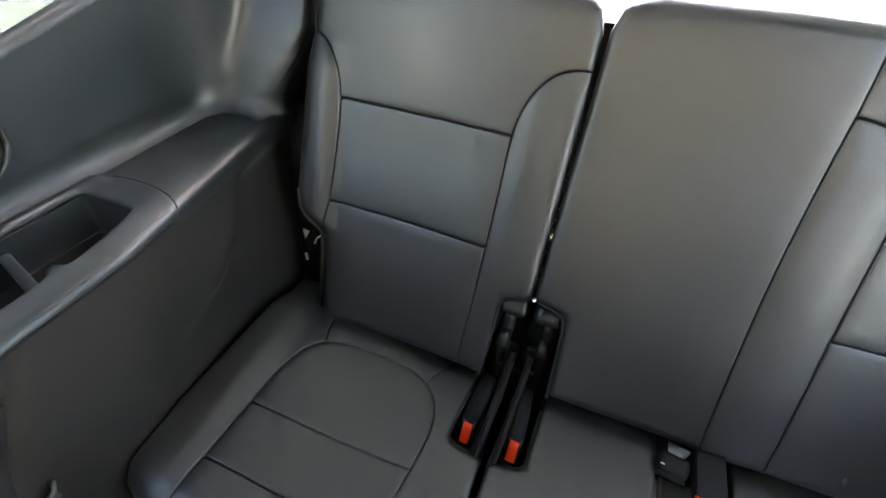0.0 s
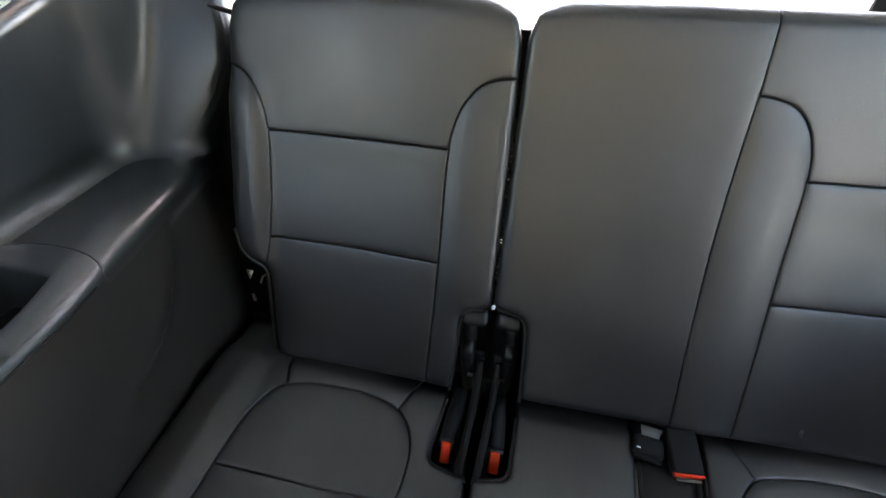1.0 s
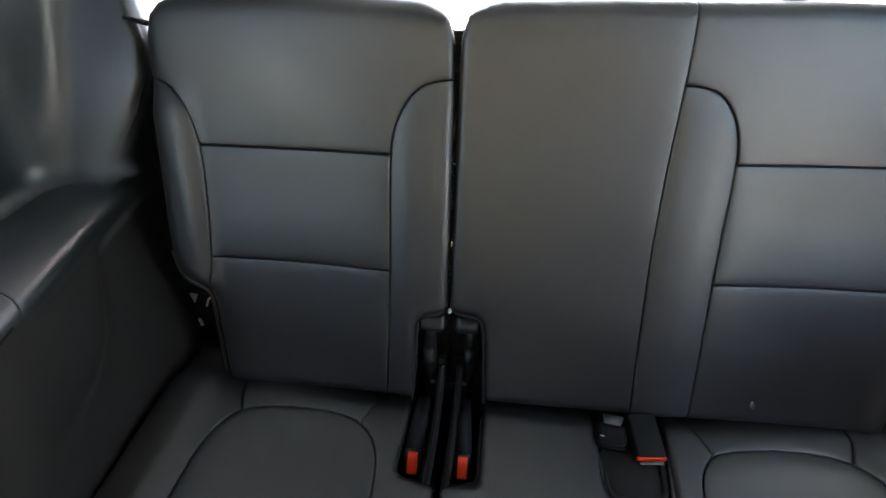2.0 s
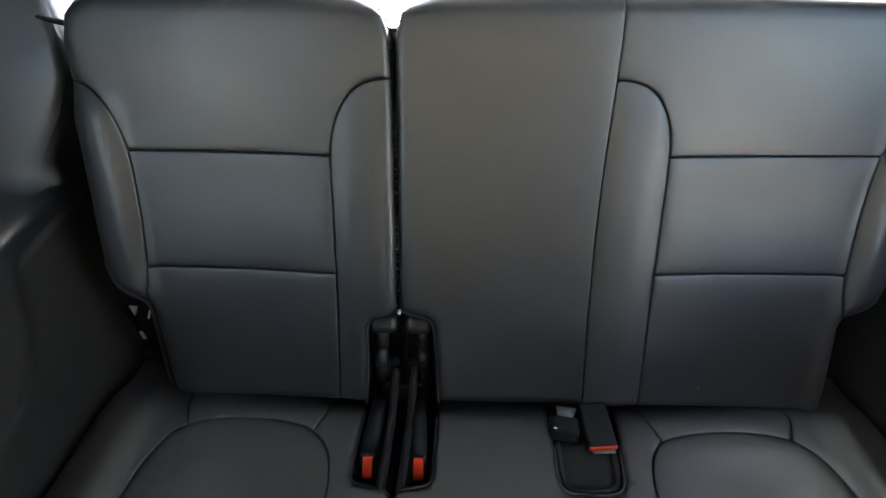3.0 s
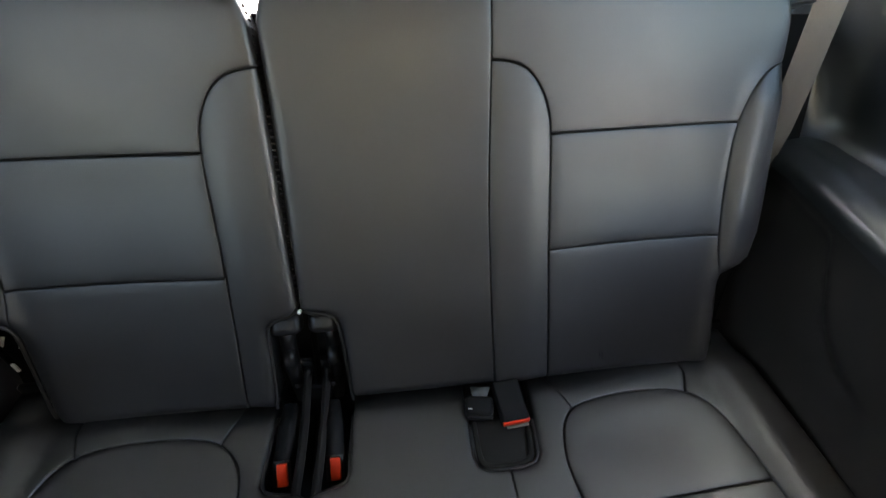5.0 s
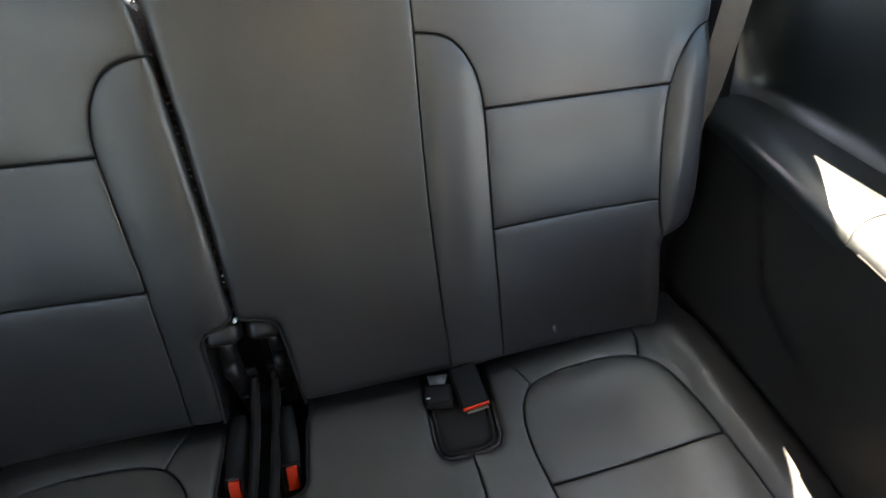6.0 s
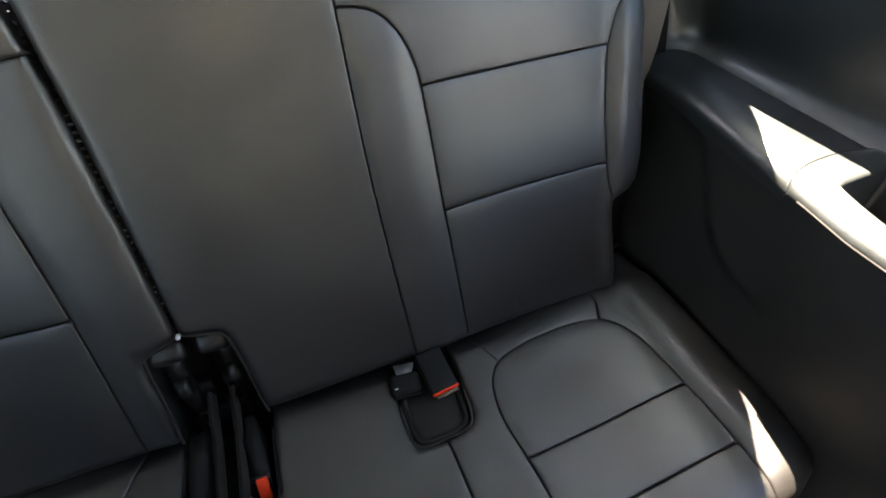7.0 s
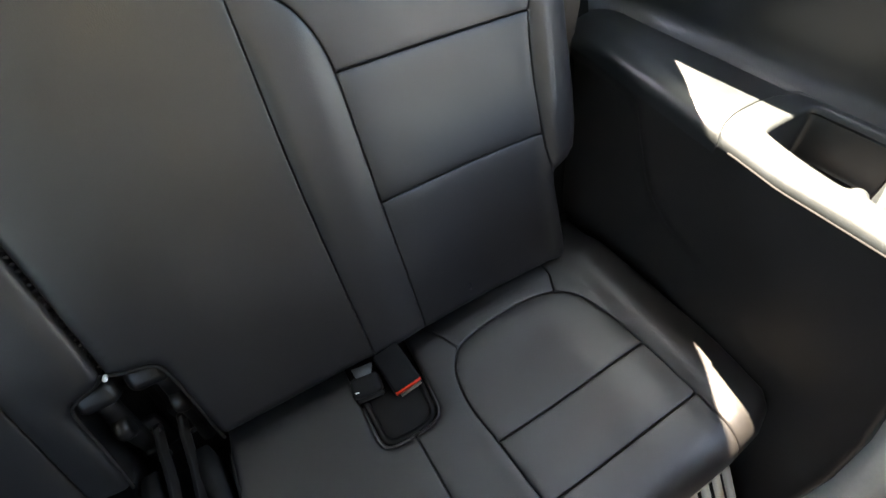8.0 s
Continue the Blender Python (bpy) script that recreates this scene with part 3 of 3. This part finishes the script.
R_PANEL = [(0.532, -0.42), (0.5355, -0.33), (0.5365, -0.27), (0.534, -0.20), (0.529, -0.12), (0.519, -0.069), (0.508, -0.044), (0.495, -0.029), (0.481, -0.018), (0.455, -0.009), (0.427, -0.004), (0.400, -0.002),
           (0.363, -0.001), (0.335, -0.003), (0.313, -0.006), (0.287, -0.0125), (0.271, -0.030), (0.261, -0.046), (0.254, -0.072), (0.2505, -0.10), (0.252, -0.13), (0.2570, -0.17), (0.260, -0.22), (0.264, -0.28), (0.268, -0.33), (0.270, -0.42)]
L_CUSHION_SEAMS = [rounded(L_PANEL)]
L_CUSHION_SEAMS += [snapped(c, L_CUSHION_SEAMS[0]) for c in ([(0.2455, -0.159), (0.5260, -0.171)], [(0.2585, -0.268), (0.5315, -0.269)], [(0.4810, -0.0190), (0.493, 0.014), (0.505, 0.12)], [(0.2835, -0.0105), (0.262, 0.040), (0.235, 0.12)])]
R_CUSHION_SEAMS = [rounded(R_PANEL)]
R_CUSHION_SEAMS += [snapped(c, R_CUSHION_SEAMS[0]) for c in ([(0.2565, -0.1695), (0.5325, -0.171)], [(0.2630, -0.270), (0.5365, -0.270)], [(0.4810, -0.0185), (0.497, 0.014), (0.512, 0.12)], [(0.2875, -0.0130), (0.272, 0.026), (0.235, 0.12)])]
L_CUSHION = [(-0.615, 0.105), (-0.203, 0.105), (-0.203, 0.03), (-0.2115, -0.050), (-0.2125, -0.080), (-0.204, -0.091), (-0.155, -0.099), (-0.149, -0.107), (-0.149, -0.362), (-0.52, -0.361), (-0.580, -0.355), (-0.610, -0.341), (-0.625, -0.316),
             (-0.630, -0.20), (-0.626, 0.0)]
TRAY = [(0.112, 0.105), (0.1105, -0.02), (0.109, -0.074), (0.114, -0.090), (0.128, -0.097), (0.18, -0.098), (0.203, -0.092), (0.212, -0.078), (0.217, -0.02), (0.224, 0.105)]
L_POCKET = [(-0.203, 0.105), (-0.203, 0.03), (-0.2115, -0.050), (-0.2125, -0.080), (-0.204, -0.091), (-0.155, -0.099), (-0.149, -0.107), (-0.149, -0.370)]
R_POCKET = [(-0.078, 0.105), (-0.080, 0.02), (-0.083, -0.050), (-0.083, -0.078), (-0.092, -0.091), (-0.132, -0.099), (-0.139, -0.107), (-0.139, -0.370)]
L_RECESS = [(-0.203, 0.098), (-0.197, 0.18), (-0.197, 0.248), (-0.188, 0.260), (-0.158, 0.268), (-0.1472, 0.278)]
R_RECESS = [(-0.1438, 0.278), (-0.132, 0.270), (-0.100, 0.264), (-0.089, 0.254), (-0.084, 0.20), (-0.079, 0.100)]
R_CUSHION = TRAY[::-1] + [(-0.078, 0.105), (-0.080, 0.02), (-0.083, -0.050), (-0.083, -0.078), (-0.092, -0.091), (-0.132, -0.099), (-0.139, -0.107), (-0.139, -0.362), (0.52, -0.361), (0.580, -0.355), (0.610, -0.341), (0.625, -0.316),
                          (0.630, -0.20), (0.626, 0.0), (0.617, 0.105)]


def name_cushion(m):
    u, v = abs(m[0]), m[1]
    if 0.33 < u < 0.50 and v < -0.03:
        return "rear_insert" if v > -0.17 else "middle_insert" if v > -0.27 else "front_insert"
    if u > 0.50:
        return "outer_bolster"
    return "rear_strip" if v > -0.02 and u > 0.30 else "inner_bolster" if u > 0.17 else "inner_panel"


def cushion(root, loop, seams, tight):
    core = part("cushion", prism(resample(loop, 0.02, True), 0.15, 0.285, FLAT, 0.006), BLACK, root)
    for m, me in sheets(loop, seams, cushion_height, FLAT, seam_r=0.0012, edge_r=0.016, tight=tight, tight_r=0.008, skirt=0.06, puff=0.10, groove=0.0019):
        n = name_cushion(m)
        part_mesh(n, me, LEATHER, core)
    part("seat_base", block((max(p[0] for p in loop) - min(p[0] for p in loop) - 0.06, 0.34, 0.15), Matrix.Translation(((max(p[0] for p in loop) + min(p[0] for p in loop)) / 2, -0.14, 0.076)), 0.01), BLACK, root)
    return core


single = thing("seat_unit", (-0.38, -0.15, 0.0), "black leather single rear seat with stitched bolsters and panels", "car seat")
left_lines = [rounded(mirrored(OUTER_SEAM)), rounded(mirrored(L_INNER_SEAM))]
left_lines += [snapped(c, *left_lines[:2]) for c in ([(-0.5276, 0.5215), (-0.2382, 0.5195)], [(-0.5324, 0.3435), (-0.2399, 0.3375)])]
one = backrest(single, L_BACK, left_lines, [L_RECESS, L_GAP])
cushion(single, L_CUSHION, [mirrored(c) for c in L_CUSHION_SEAMS], [L_POCKET])
bench = thing("bench_unit", (0.24, -0.15, 0.0), "black leather two-person rear bench with stitched bolsters and panels", "car seat")
right_lines = [rounded(OUTER_SEAM), rounded([(0.145, 0.76), (0.150, 0.66), (0.151, 0.60), (0.1505, 0.45), (0.153, 0.33), (0.158, 0.20), (0.164, 0.08)])]
right_lines.append(snapped(rounded(R_INNER_SEAM), right_lines[1]))
right_lines += [snapped(c, right_lines[0], right_lines[2]) for c in ([(0.2404, 0.5255), (0.5284, 0.532)], [(0.2472, 0.3468), (0.5316, 0.3535)])]
two = backrest(bench, R_BACK, right_lines, [R_RECESS, R_GAP])
cushion(bench, R_CUSHION, R_CUSHION_SEAMS + [[(0.160, -0.0972), (0.163, -0.42)]], [TRAY, R_POCKET])
edge_beads(one, [(-0.1466, 0.285), (-0.1466, 0.45), (-0.148, 0.60), (-0.1505, 0.675), (-0.158, 0.700), (-0.175, 0.717)], BACK, 1)
edge_beads(two, [(-0.1444, 0.285), (-0.1444, 0.45), (-0.1434, 0.60), (-0.1425, 0.676), (-0.135, 0.703), (-0.116, 0.719)], BACK, -1)


# dark sheets added beside, between and behind the seat backs to block light
def slab(u0, u1, v0, v1, w, thick=0.006):
    return block((u1 - u0, v1 - v0, thick), BACK @ Matrix.Translation(((u0 + u1) / 2, (v0 + v1) / 2, w)), 0.002, 1)


part("side_blocker", slab(-0.735, -0.50, -0.04, 0.690, -0.108), VOID, single)
part("side_blocker", slab(0.50, 0.735, -0.04, 0.685, -0.108), VOID, bench)
part("gap_blocker", join(slab(-0.166, -0.128, 0.284, 0.362, -0.074), slab(-0.166, -0.128, 0.374, 0.690, -0.06)), BLACK, bench)
part("recess_blocker", slab(-0.225, -0.06, -0.06, 0.300, -0.100), VOID, bench)
part("back_panel", slab(-0.60, -0.150, -0.02, 0.690, -0.092), BLACK, single)
part("back_panel", slab(-0.140, 0.60, -0.02, 0.690, -0.092), BLACK, bench)


def piping(parent, line, place, height, radius=0.0022, mat=None):
    pts = [place @ Vector((u, v, height(u, v) if callable(height) else height)) for u, v in resample(rounded(line, False, 2), 0.006)]
    return part("piping", rod(pts, radius, 8), mat or BLACK, parent)


def seat_top(u, v):
    return float(cushion_height(np.array(u), np.array(v))) - 0.0035


piping(single, [(-0.604, 0.345), (-0.598, 0.310), (-0.582, 0.292), (-0.554, 0.281), (-0.5465, 0.266), (-0.5445, 0.22), (-0.5415, 0.14), (-0.538, 0.112), (-0.528, 0.098)], BACK, -0.015, 0.0040, LEATHER)
piping(bench, [(0.605, 0.345), (0.599, 0.309), (0.583, 0.290), (0.558, 0.278), (0.5545, 0.266), (0.5565, 0.22), (0.5605, 0.16), (0.560, 0.118), (0.549, 0.100)], BACK, -0.020, 0.0034, LEATHER)
piping(single, L_RECESS, BACK, -0.008, 0.0028, RAIL)
piping(bench, R_RECESS, BACK, -0.008, 0.0028, RAIL)
piping(single, L_POCKET[1:7], FLAT, lambda u, v: seat_top(u, v) - 0.004, 0.0030, RAIL)
piping(bench, R_POCKET[1:7], FLAT, lambda u, v: seat_top(u, v) - 0.004, 0.0030, RAIL)
piping(bench, TRAY[1:-1], FLAT, lambda u, v: seat_top(u, v) - 0.005, 0.0032, LEATHER)
piping(bench, [(0.166 + (u - 0.166) * 0.86, v + 0.008) for u, v in TRAY[1:-1]], FLAT, lambda u, v: seat_top(u, v) - 0.012, 0.0055, RAIL)


# more dark sheets, added under the backs to stop light from behind
part("skirt_blocker", block((0.47, 0.012, 0.16), Matrix.Translation((-0.385, 0.112, 0.29)), 0.003, 1), VOID, single)
part("skirt_blocker", block((0.76, 0.012, 0.16), Matrix.Translation((0.245, 0.112, 0.29)), 0.003, 1), VOID, bench)


# white piece added where daylight would show through the gap
part("daylight_spot", rod([RAKE @ Vector((-0.1430, 0.006, 0.2765)), RAKE @ Vector((-0.1430, -0.002, 0.2770))], 0.0030, 10), WHITE_BITS, bench, "small white piece in place of daylight through the gap")


part("scuff", prism([(0.004 * math.cos(a), 0.009 * math.sin(a)) for a in np.linspace(0, 2 * math.pi, 13)[:-1]], 0.0, 0.0006, BACK @ Matrix.Translation((0.354, 0.142, float(back_height(np.array([0.354]), np.array([0.142]))[0]))) @ Matrix.Rotation(0.2, 4, "Z")), SCUFF, bench, "faint pale scuff on the leather")


# short strap and pale clip at the foot of the bench's outer edge
part("pull_strap", ribbon([RAKE @ Vector(q) for q in ((0.566, 0.020, 0.150), (0.573, 0.022, 0.128), (0.581, 0.026, 0.104), (0.585, 0.032, 0.085))], (1, 0, 0), 0.007, 0.003), BLACK, bench)
part("clip", block((0.004, 0.004, 0.009), RAKE @ Matrix.Translation((0.569, 0.030, 0.096)), 0.0015, 2), WHITE_BITS, bench, "tiny pale metal clip")


# ---- hinges between the seats ----
def hinge(root, s):
    """Black hinge cover in the recess, s = -1 for the single seat and 1 for the bench."""
    c = -0.1425
    cap = block((0.050, 0.036, 0.040), BACK @ Matrix.Translation((c + s * 0.030, 0.243, -0.032)) @ Matrix.Rotation(radians(-18), 4, "X"), 0.013, 5)
    part("hinge_cover", cap, GLOSS_BLACK, root)
    neck = rod([BACK @ Vector((c + s * u, v, w)) for u, v, w in ((0.036, 0.228, -0.046), (0.037, 0.205, -0.050), (0.038, 0.180, -0.052), (0.038, 0.150, -0.056), (0.036, 0.115, -0.062), (0.032, 0.07, -0.066))], [0.014, 0.013, 0.014, 0.014, 0.012, 0.010], 14)
    part("hinge_arm", neck, GLOSS_BLACK, root)
    # round boss with a rolled rim, its axis across the seat
    turn = [(-0.0110, 0.012), (-0.0100, 0.0165), (-0.0065, 0.0195), (0.0, 0.0205), (0.0065, 0.0195), (0.0100, 0.0165), (0.0110, 0.012)]
    bm = bmesh.new()
    rings = [[bm.verts.new(BACK @ Vector((c + s * 0.037 + u, 0.170 + r * math.cos(a), -0.046 + r * math.sin(a)))) for a in (2 * math.pi * n / 24 for n in range(24))] for u, r in turn]
    for a, b in zip(rings, rings[1:]):
        for n in range(24):
            bm.faces.new((a[n], a[(n + 1) % 24], b[(n + 1) % 24], b[n]))
    bm.faces.new(rings[0][::-1])
    bm.faces.new(rings[-1])
    part("hinge_boss", bm, GLOSS_BLACK, root)
    pin = rod([BACK @ Vector((c + s * 0.022, 0.118, -0.034)), BACK @ Vector((c + s * 0.033, 0.118, -0.034))], 0.004, 10)
    part("hinge_pin", pin, PIN, root, "small dull steel hinge pin")
    bar = ribbon([(c + 0.003 + s * 0.0165, 0.095, 0.352), (c + 0.003 + s * 0.0160, 0.07, 0.352), (c + 0.002 + s * 0.0155, 0.02, 0.338), (c - 0.002 + s * 0.0150, -0.05, 0.327), (c - 0.006 + s * 0.0150, -0.100, 0.322)], (1, 0, 0), 0.0125, 0.02)
    part("side_rail", bar, RAIL, root)
    knob = block((0.013, 0.016, 0.014), Matrix.Translation((c + 0.003 + s * 0.0165, 0.097, 0.354)), 0.005, 4)
    part("rail_end", knob, GLOSS_BLACK, root)


hinge(single, -1)
hinge(bench, 1)
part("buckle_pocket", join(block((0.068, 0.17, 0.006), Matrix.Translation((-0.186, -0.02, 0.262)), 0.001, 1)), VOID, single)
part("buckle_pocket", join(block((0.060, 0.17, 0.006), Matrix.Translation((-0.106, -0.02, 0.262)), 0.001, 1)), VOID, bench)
part("buckle_tray", join(block((0.122, 0.19, 0.006), Matrix.Translation((0.166, -0.008, 0.313)), 0.001, 1)), RAIL, bench)


# ---- belt buckles ----
def upright_buckle(x0, x1, label):
    """A buckle in its pocket, its sloping end with the red button towards the front; x0, x1: middle in front and behind."""
    root = thing("seat_belt_buckle", (x0, -0.03, 0.265), label, "belt buckle", group="belt buckles in the pocket")
    side = [(0.045, 0.346), (0.0, 0.340), (-0.038, 0.322), (-0.068, 0.290), (-0.064, 0.268), (0.03, 0.285)]
    bm = bmesh.new()
    rows = []
    for k in (-1, 1):
        rows.append([bm.verts.new((x0 + (x1 - x0) * (y + 0.06) / 0.10 + k * (0.0155 - 0.055 * max(0, y + 0.035)), y, z)) for y, z in side])
    n = len(side)
    for k in range(n):
        bm.faces.new((rows[0][k], rows[0][(k + 1) % n], rows[1][(k + 1) % n], rows[1][k]))
    bm.faces.new(rows[0][::-1])
    bm.faces.new(rows[1])
    bmesh.ops.recalc_face_normals(bm, faces=bm.faces)
    bmesh.ops.bevel(bm, geom=bm.edges[:], offset=0.0022, segments=2, affect="EDGES")
    part("housing", bm, BLACK, root)
    tilt = math.atan2(0.032, 0.030)
    face = Matrix.Translation((x0 - 0.0005, -0.0535, 0.3065)) @ Matrix.Rotation(tilt, 4, "X")
    part("button_well", block((0.027, 0.040, 0.003), face, 0.001, 1), GLOSS_BLACK, root)
    part("release_button", block((0.0165, 0.035, 0.007), face @ Matrix.Translation((0.001, -0.001, 0.003)), 0.002, 2), RED, root, "red press button")
    return root


upright_buckle(-0.190, -0.181, "black belt buckle with red button, in the single seat's pocket")
upright_buckle(-0.1085, -0.112, "black belt buckle with red button, in the bench's pocket")

flat = thing("seat_belt_buckle", (0.183, -0.005, 0.31), "black belt buckle lying flat in the bench's tray", "belt buckle")
lie = Matrix.Translation((0.182, 0.004, 0.346)) @ Matrix.Rotation(radians(5), 4, "Z") @ Matrix.Rotation(radians(10), 4, "X")
part("housing", block((0.045, 0.070, 0.023), lie, 0.0035, 3), BLACK, flat)
part("release_button", block((0.0445, 0.007, 0.0105), lie @ Matrix.Translation((0, -0.0345, 0.0045)), 0.0016, 2), RED, flat, "red press button")
part("tongue_slot", block((0.037, 0.011, 0.0025), lie @ Matrix.Translation((0.003, -0.0365, -0.0055)) @ Matrix.Rotation(radians(-20), 4, "X"), 0.0008, 1), SLOT, flat, "pale slot plate")
part("strap", ribbon([lie @ Vector((0, 0.03, -0.002)), lie @ Vector((0, 0.06, -0.006)), (0.184, 0.09, 0.33)], (1, 0, 0), 0.04, 0.003), BLACK, flat)

tongue = thing("seat_belt_tongue", (0.129, 0.006, 0.31), "small black belt connector with a steel tab", "belt connector")
tl = Matrix.Translation((0.130, 0.004, 0.342)) @ Matrix.Rotation(radians(-8), 4, "Z") @ Matrix.Rotation(radians(14), 4, "X")
part("housing", join(block((0.050, 0.036, 0.026), tl, 0.009, 5, (0.92, 0.85)), block((0.046, 0.010, 0.013), tl @ Matrix.Translation((0.001, -0.016, -0.004)), 0.0045, 4)), BLACK, tongue)
part("tab", prism([(-0.011, 0.012), (0.012, 0.012), (0.019, 0.030), (-0.015, 0.030)], 0.006, 0.009, tl), STEEL, tongue, "bare steel tab")
part("release_slot", block((0.012, 0.004, 0.004), tl @ Matrix.Translation((0.003, -0.018, -0.004)), 0.001, 1), VOID, tongue)
part("mark", block((0.006, 0.002, 0.001), tl @ Matrix.Translation((-0.016, -0.008, 0.0132)), 0.0003, 1), WHITE_BITS, tongue, "tiny white moulded mark")


# ---- things at the seat sides ----
def lever(s, root):
    p = [BACK @ Vector((s * u, v, -0.03)) for u, v in ((0.565, 0.682), (0.59, 0.686), (0.612, 0.690), (0.628, 0.694))]
    part("release_lever", rod(p, [0.006, 0.0065, 0.006, 0.004], 10, 0.6), BLACK, root)


lever(-1, single)
lever(1, bench)


def belt(s):
    root = thing("seat_belt", (0.65 * s, 0.2, 0.66), "taupe webbing seat belt running down beside the seat back", "seat belt", group="rear seat belts")
    if s > 0:
        pts = [(0.660, 0.246, 0.610), (0.6625, 0.248, 0.70), (0.658, 0.252, 0.78), (0.650, 0.262, 0.907), (0.635, 0.30, 1.08), (0.615, 0.36, 1.30)]
    else:
        pts = [(-0.645, 0.300, 0.80), (-0.648, 0.312, 0.85), (-0.654, 0.328, 0.907), (-0.66, 0.375, 1.08), (-0.664, 0.45, 1.30)]
    part("webbing", ribbon(pts, (1, -0.25, 0) if s > 0 else (1, 0.5, 0), 0.045, 0.0016), WEBBING, root)
    part("guide", block((0.07, 0.02, 0.03), Matrix.Translation((pts[-1][0], pts[-1][1] + 0.015, 1.31)), 0.006, 3), BLACK, root)


belt(-1)
belt(1)

# pale pieces added for the specks of light on the side trim beside the single seat
light_specks = thing("seat_light_specks", (-0.625, 0.15, 0.40), "pale pieces in place of light specks by the side trim", "latch")
b1, b2 = RAKE @ Vector((-0.625, 0.075, 0.230)), RAKE @ Vector((-0.618, 0.073, 0.180))
part("upper_tab", prism([(-0.007, 0.008), (0.0, -0.011), (0.007, 0.006)], -0.002, 0.002, Matrix.Translation(b1) @ BACK.to_3x3().to_4x4()), WHITE_BITS, light_specks)
part("lower_tab", block((0.006, 0.004, 0.020), Matrix.Translation(b2), 0.0015, 2), WHITE_BITS, light_specks)
part("hook", rod([RAKE @ Vector(q) for q in ((-0.606, 0.08, 0.211), (-0.601, 0.08, 0.225), (-0.592, 0.08, 0.232), (-0.581, 0.08, 0.234))], 0.0020, 8), WHITE_BITS, light_specks)
part("backing", block((0.006, 0.012, 0.07), Matrix.Translation(((b1 + b2) / 2 + Vector((-0.014, 0.006, 0)))), 0.003, 2), VOID, light_specks)

# speaker bezel on the upper side trim
speaker = thing("speaker", (-0.79, -0.21, 0.78), "round-cornered black speaker bezel in the side trim", "speaker")
sp = Matrix.Translation((-0.790, -0.238, 0.785)) @ Matrix.Rotation(radians(90), 4, "Y") @ Matrix.Rotation(radians(90), 4, "Z")
ring = rounded([(-0.085, -0.066), (0.085, -0.066), (0.085, 0.066), (-0.085, 0.066)], True, 3)
part("bezel", prism(ring, -0.006, 0.008, sp, 0, 0.006), PLASTIC, speaker)
part("rim", rod([sp @ Vector((*q, 0.008)) for q in np.vstack([ring, ring[:1]])], 0.0032, 8), PLASTIC, speaker)
part("grille", prism(ring * 0.72, 0.004, 0.0095, sp, 0, 0.004), BLACK, speaker)
part("cone", prism(ring * 0.42, 0.006, 0.0125, sp, 0, 0.006), GLOSS_BLACK, speaker)

# small bracket at the front of the side trim
bracket = thing("trim_bracket", (-0.62, -0.40, 0.44), "small pale metal bracket at the front of the trim", "bracket")
part("loop", rod([(-0.622, -0.385, 0.452), (-0.612, -0.392, 0.449), (-0.606, -0.405, 0.446), (-0.606, -0.425, 0.442)], 0.0035, 8), STEEL, bracket)
part("tab", block((0.016, 0.03, 0.004), Matrix.Translation((-0.617, -0.405, 0.436)), 0.001, 1), STEEL, bracket)

# floor vent under the front corner of the bench
vent = thing("floor_vent", (0.50, -0.40, 0.0), "pale plastic floor vent with slats under the bench", "vent")
slope = Matrix.Translation((0.492, -0.393, 0.165)) @ Matrix.Rotation(radians(53), 4, "X")
part("duct", block((0.17, 0.09, 0.05), slope @ Matrix.Translation((0, 0, -0.030)), 0.008, 2), VOID, vent)
for at, size in (((0, 0.052), (0.192, 0.012)), ((0, -0.052), (0.192, 0.012)), ((-0.090, 0), (0.012, 0.094)), ((0.090, 0), (0.012, 0.094))):
    part("frame", block((*size, 0.012), slope @ Matrix.Translation((*at, 0)), 0.004, 3), BRIGHTENED_TRIM, vent)
for k in range(6):
    part("slat", block((0.0155, 0.094, 0.010), slope @ Matrix.Translation((-0.0675 + 0.027 * k, 0, -0.002)) @ Matrix.Rotation(radians(12), 4, "Y"), 0.004, 3), BRIGHTENED_TRIM, vent)
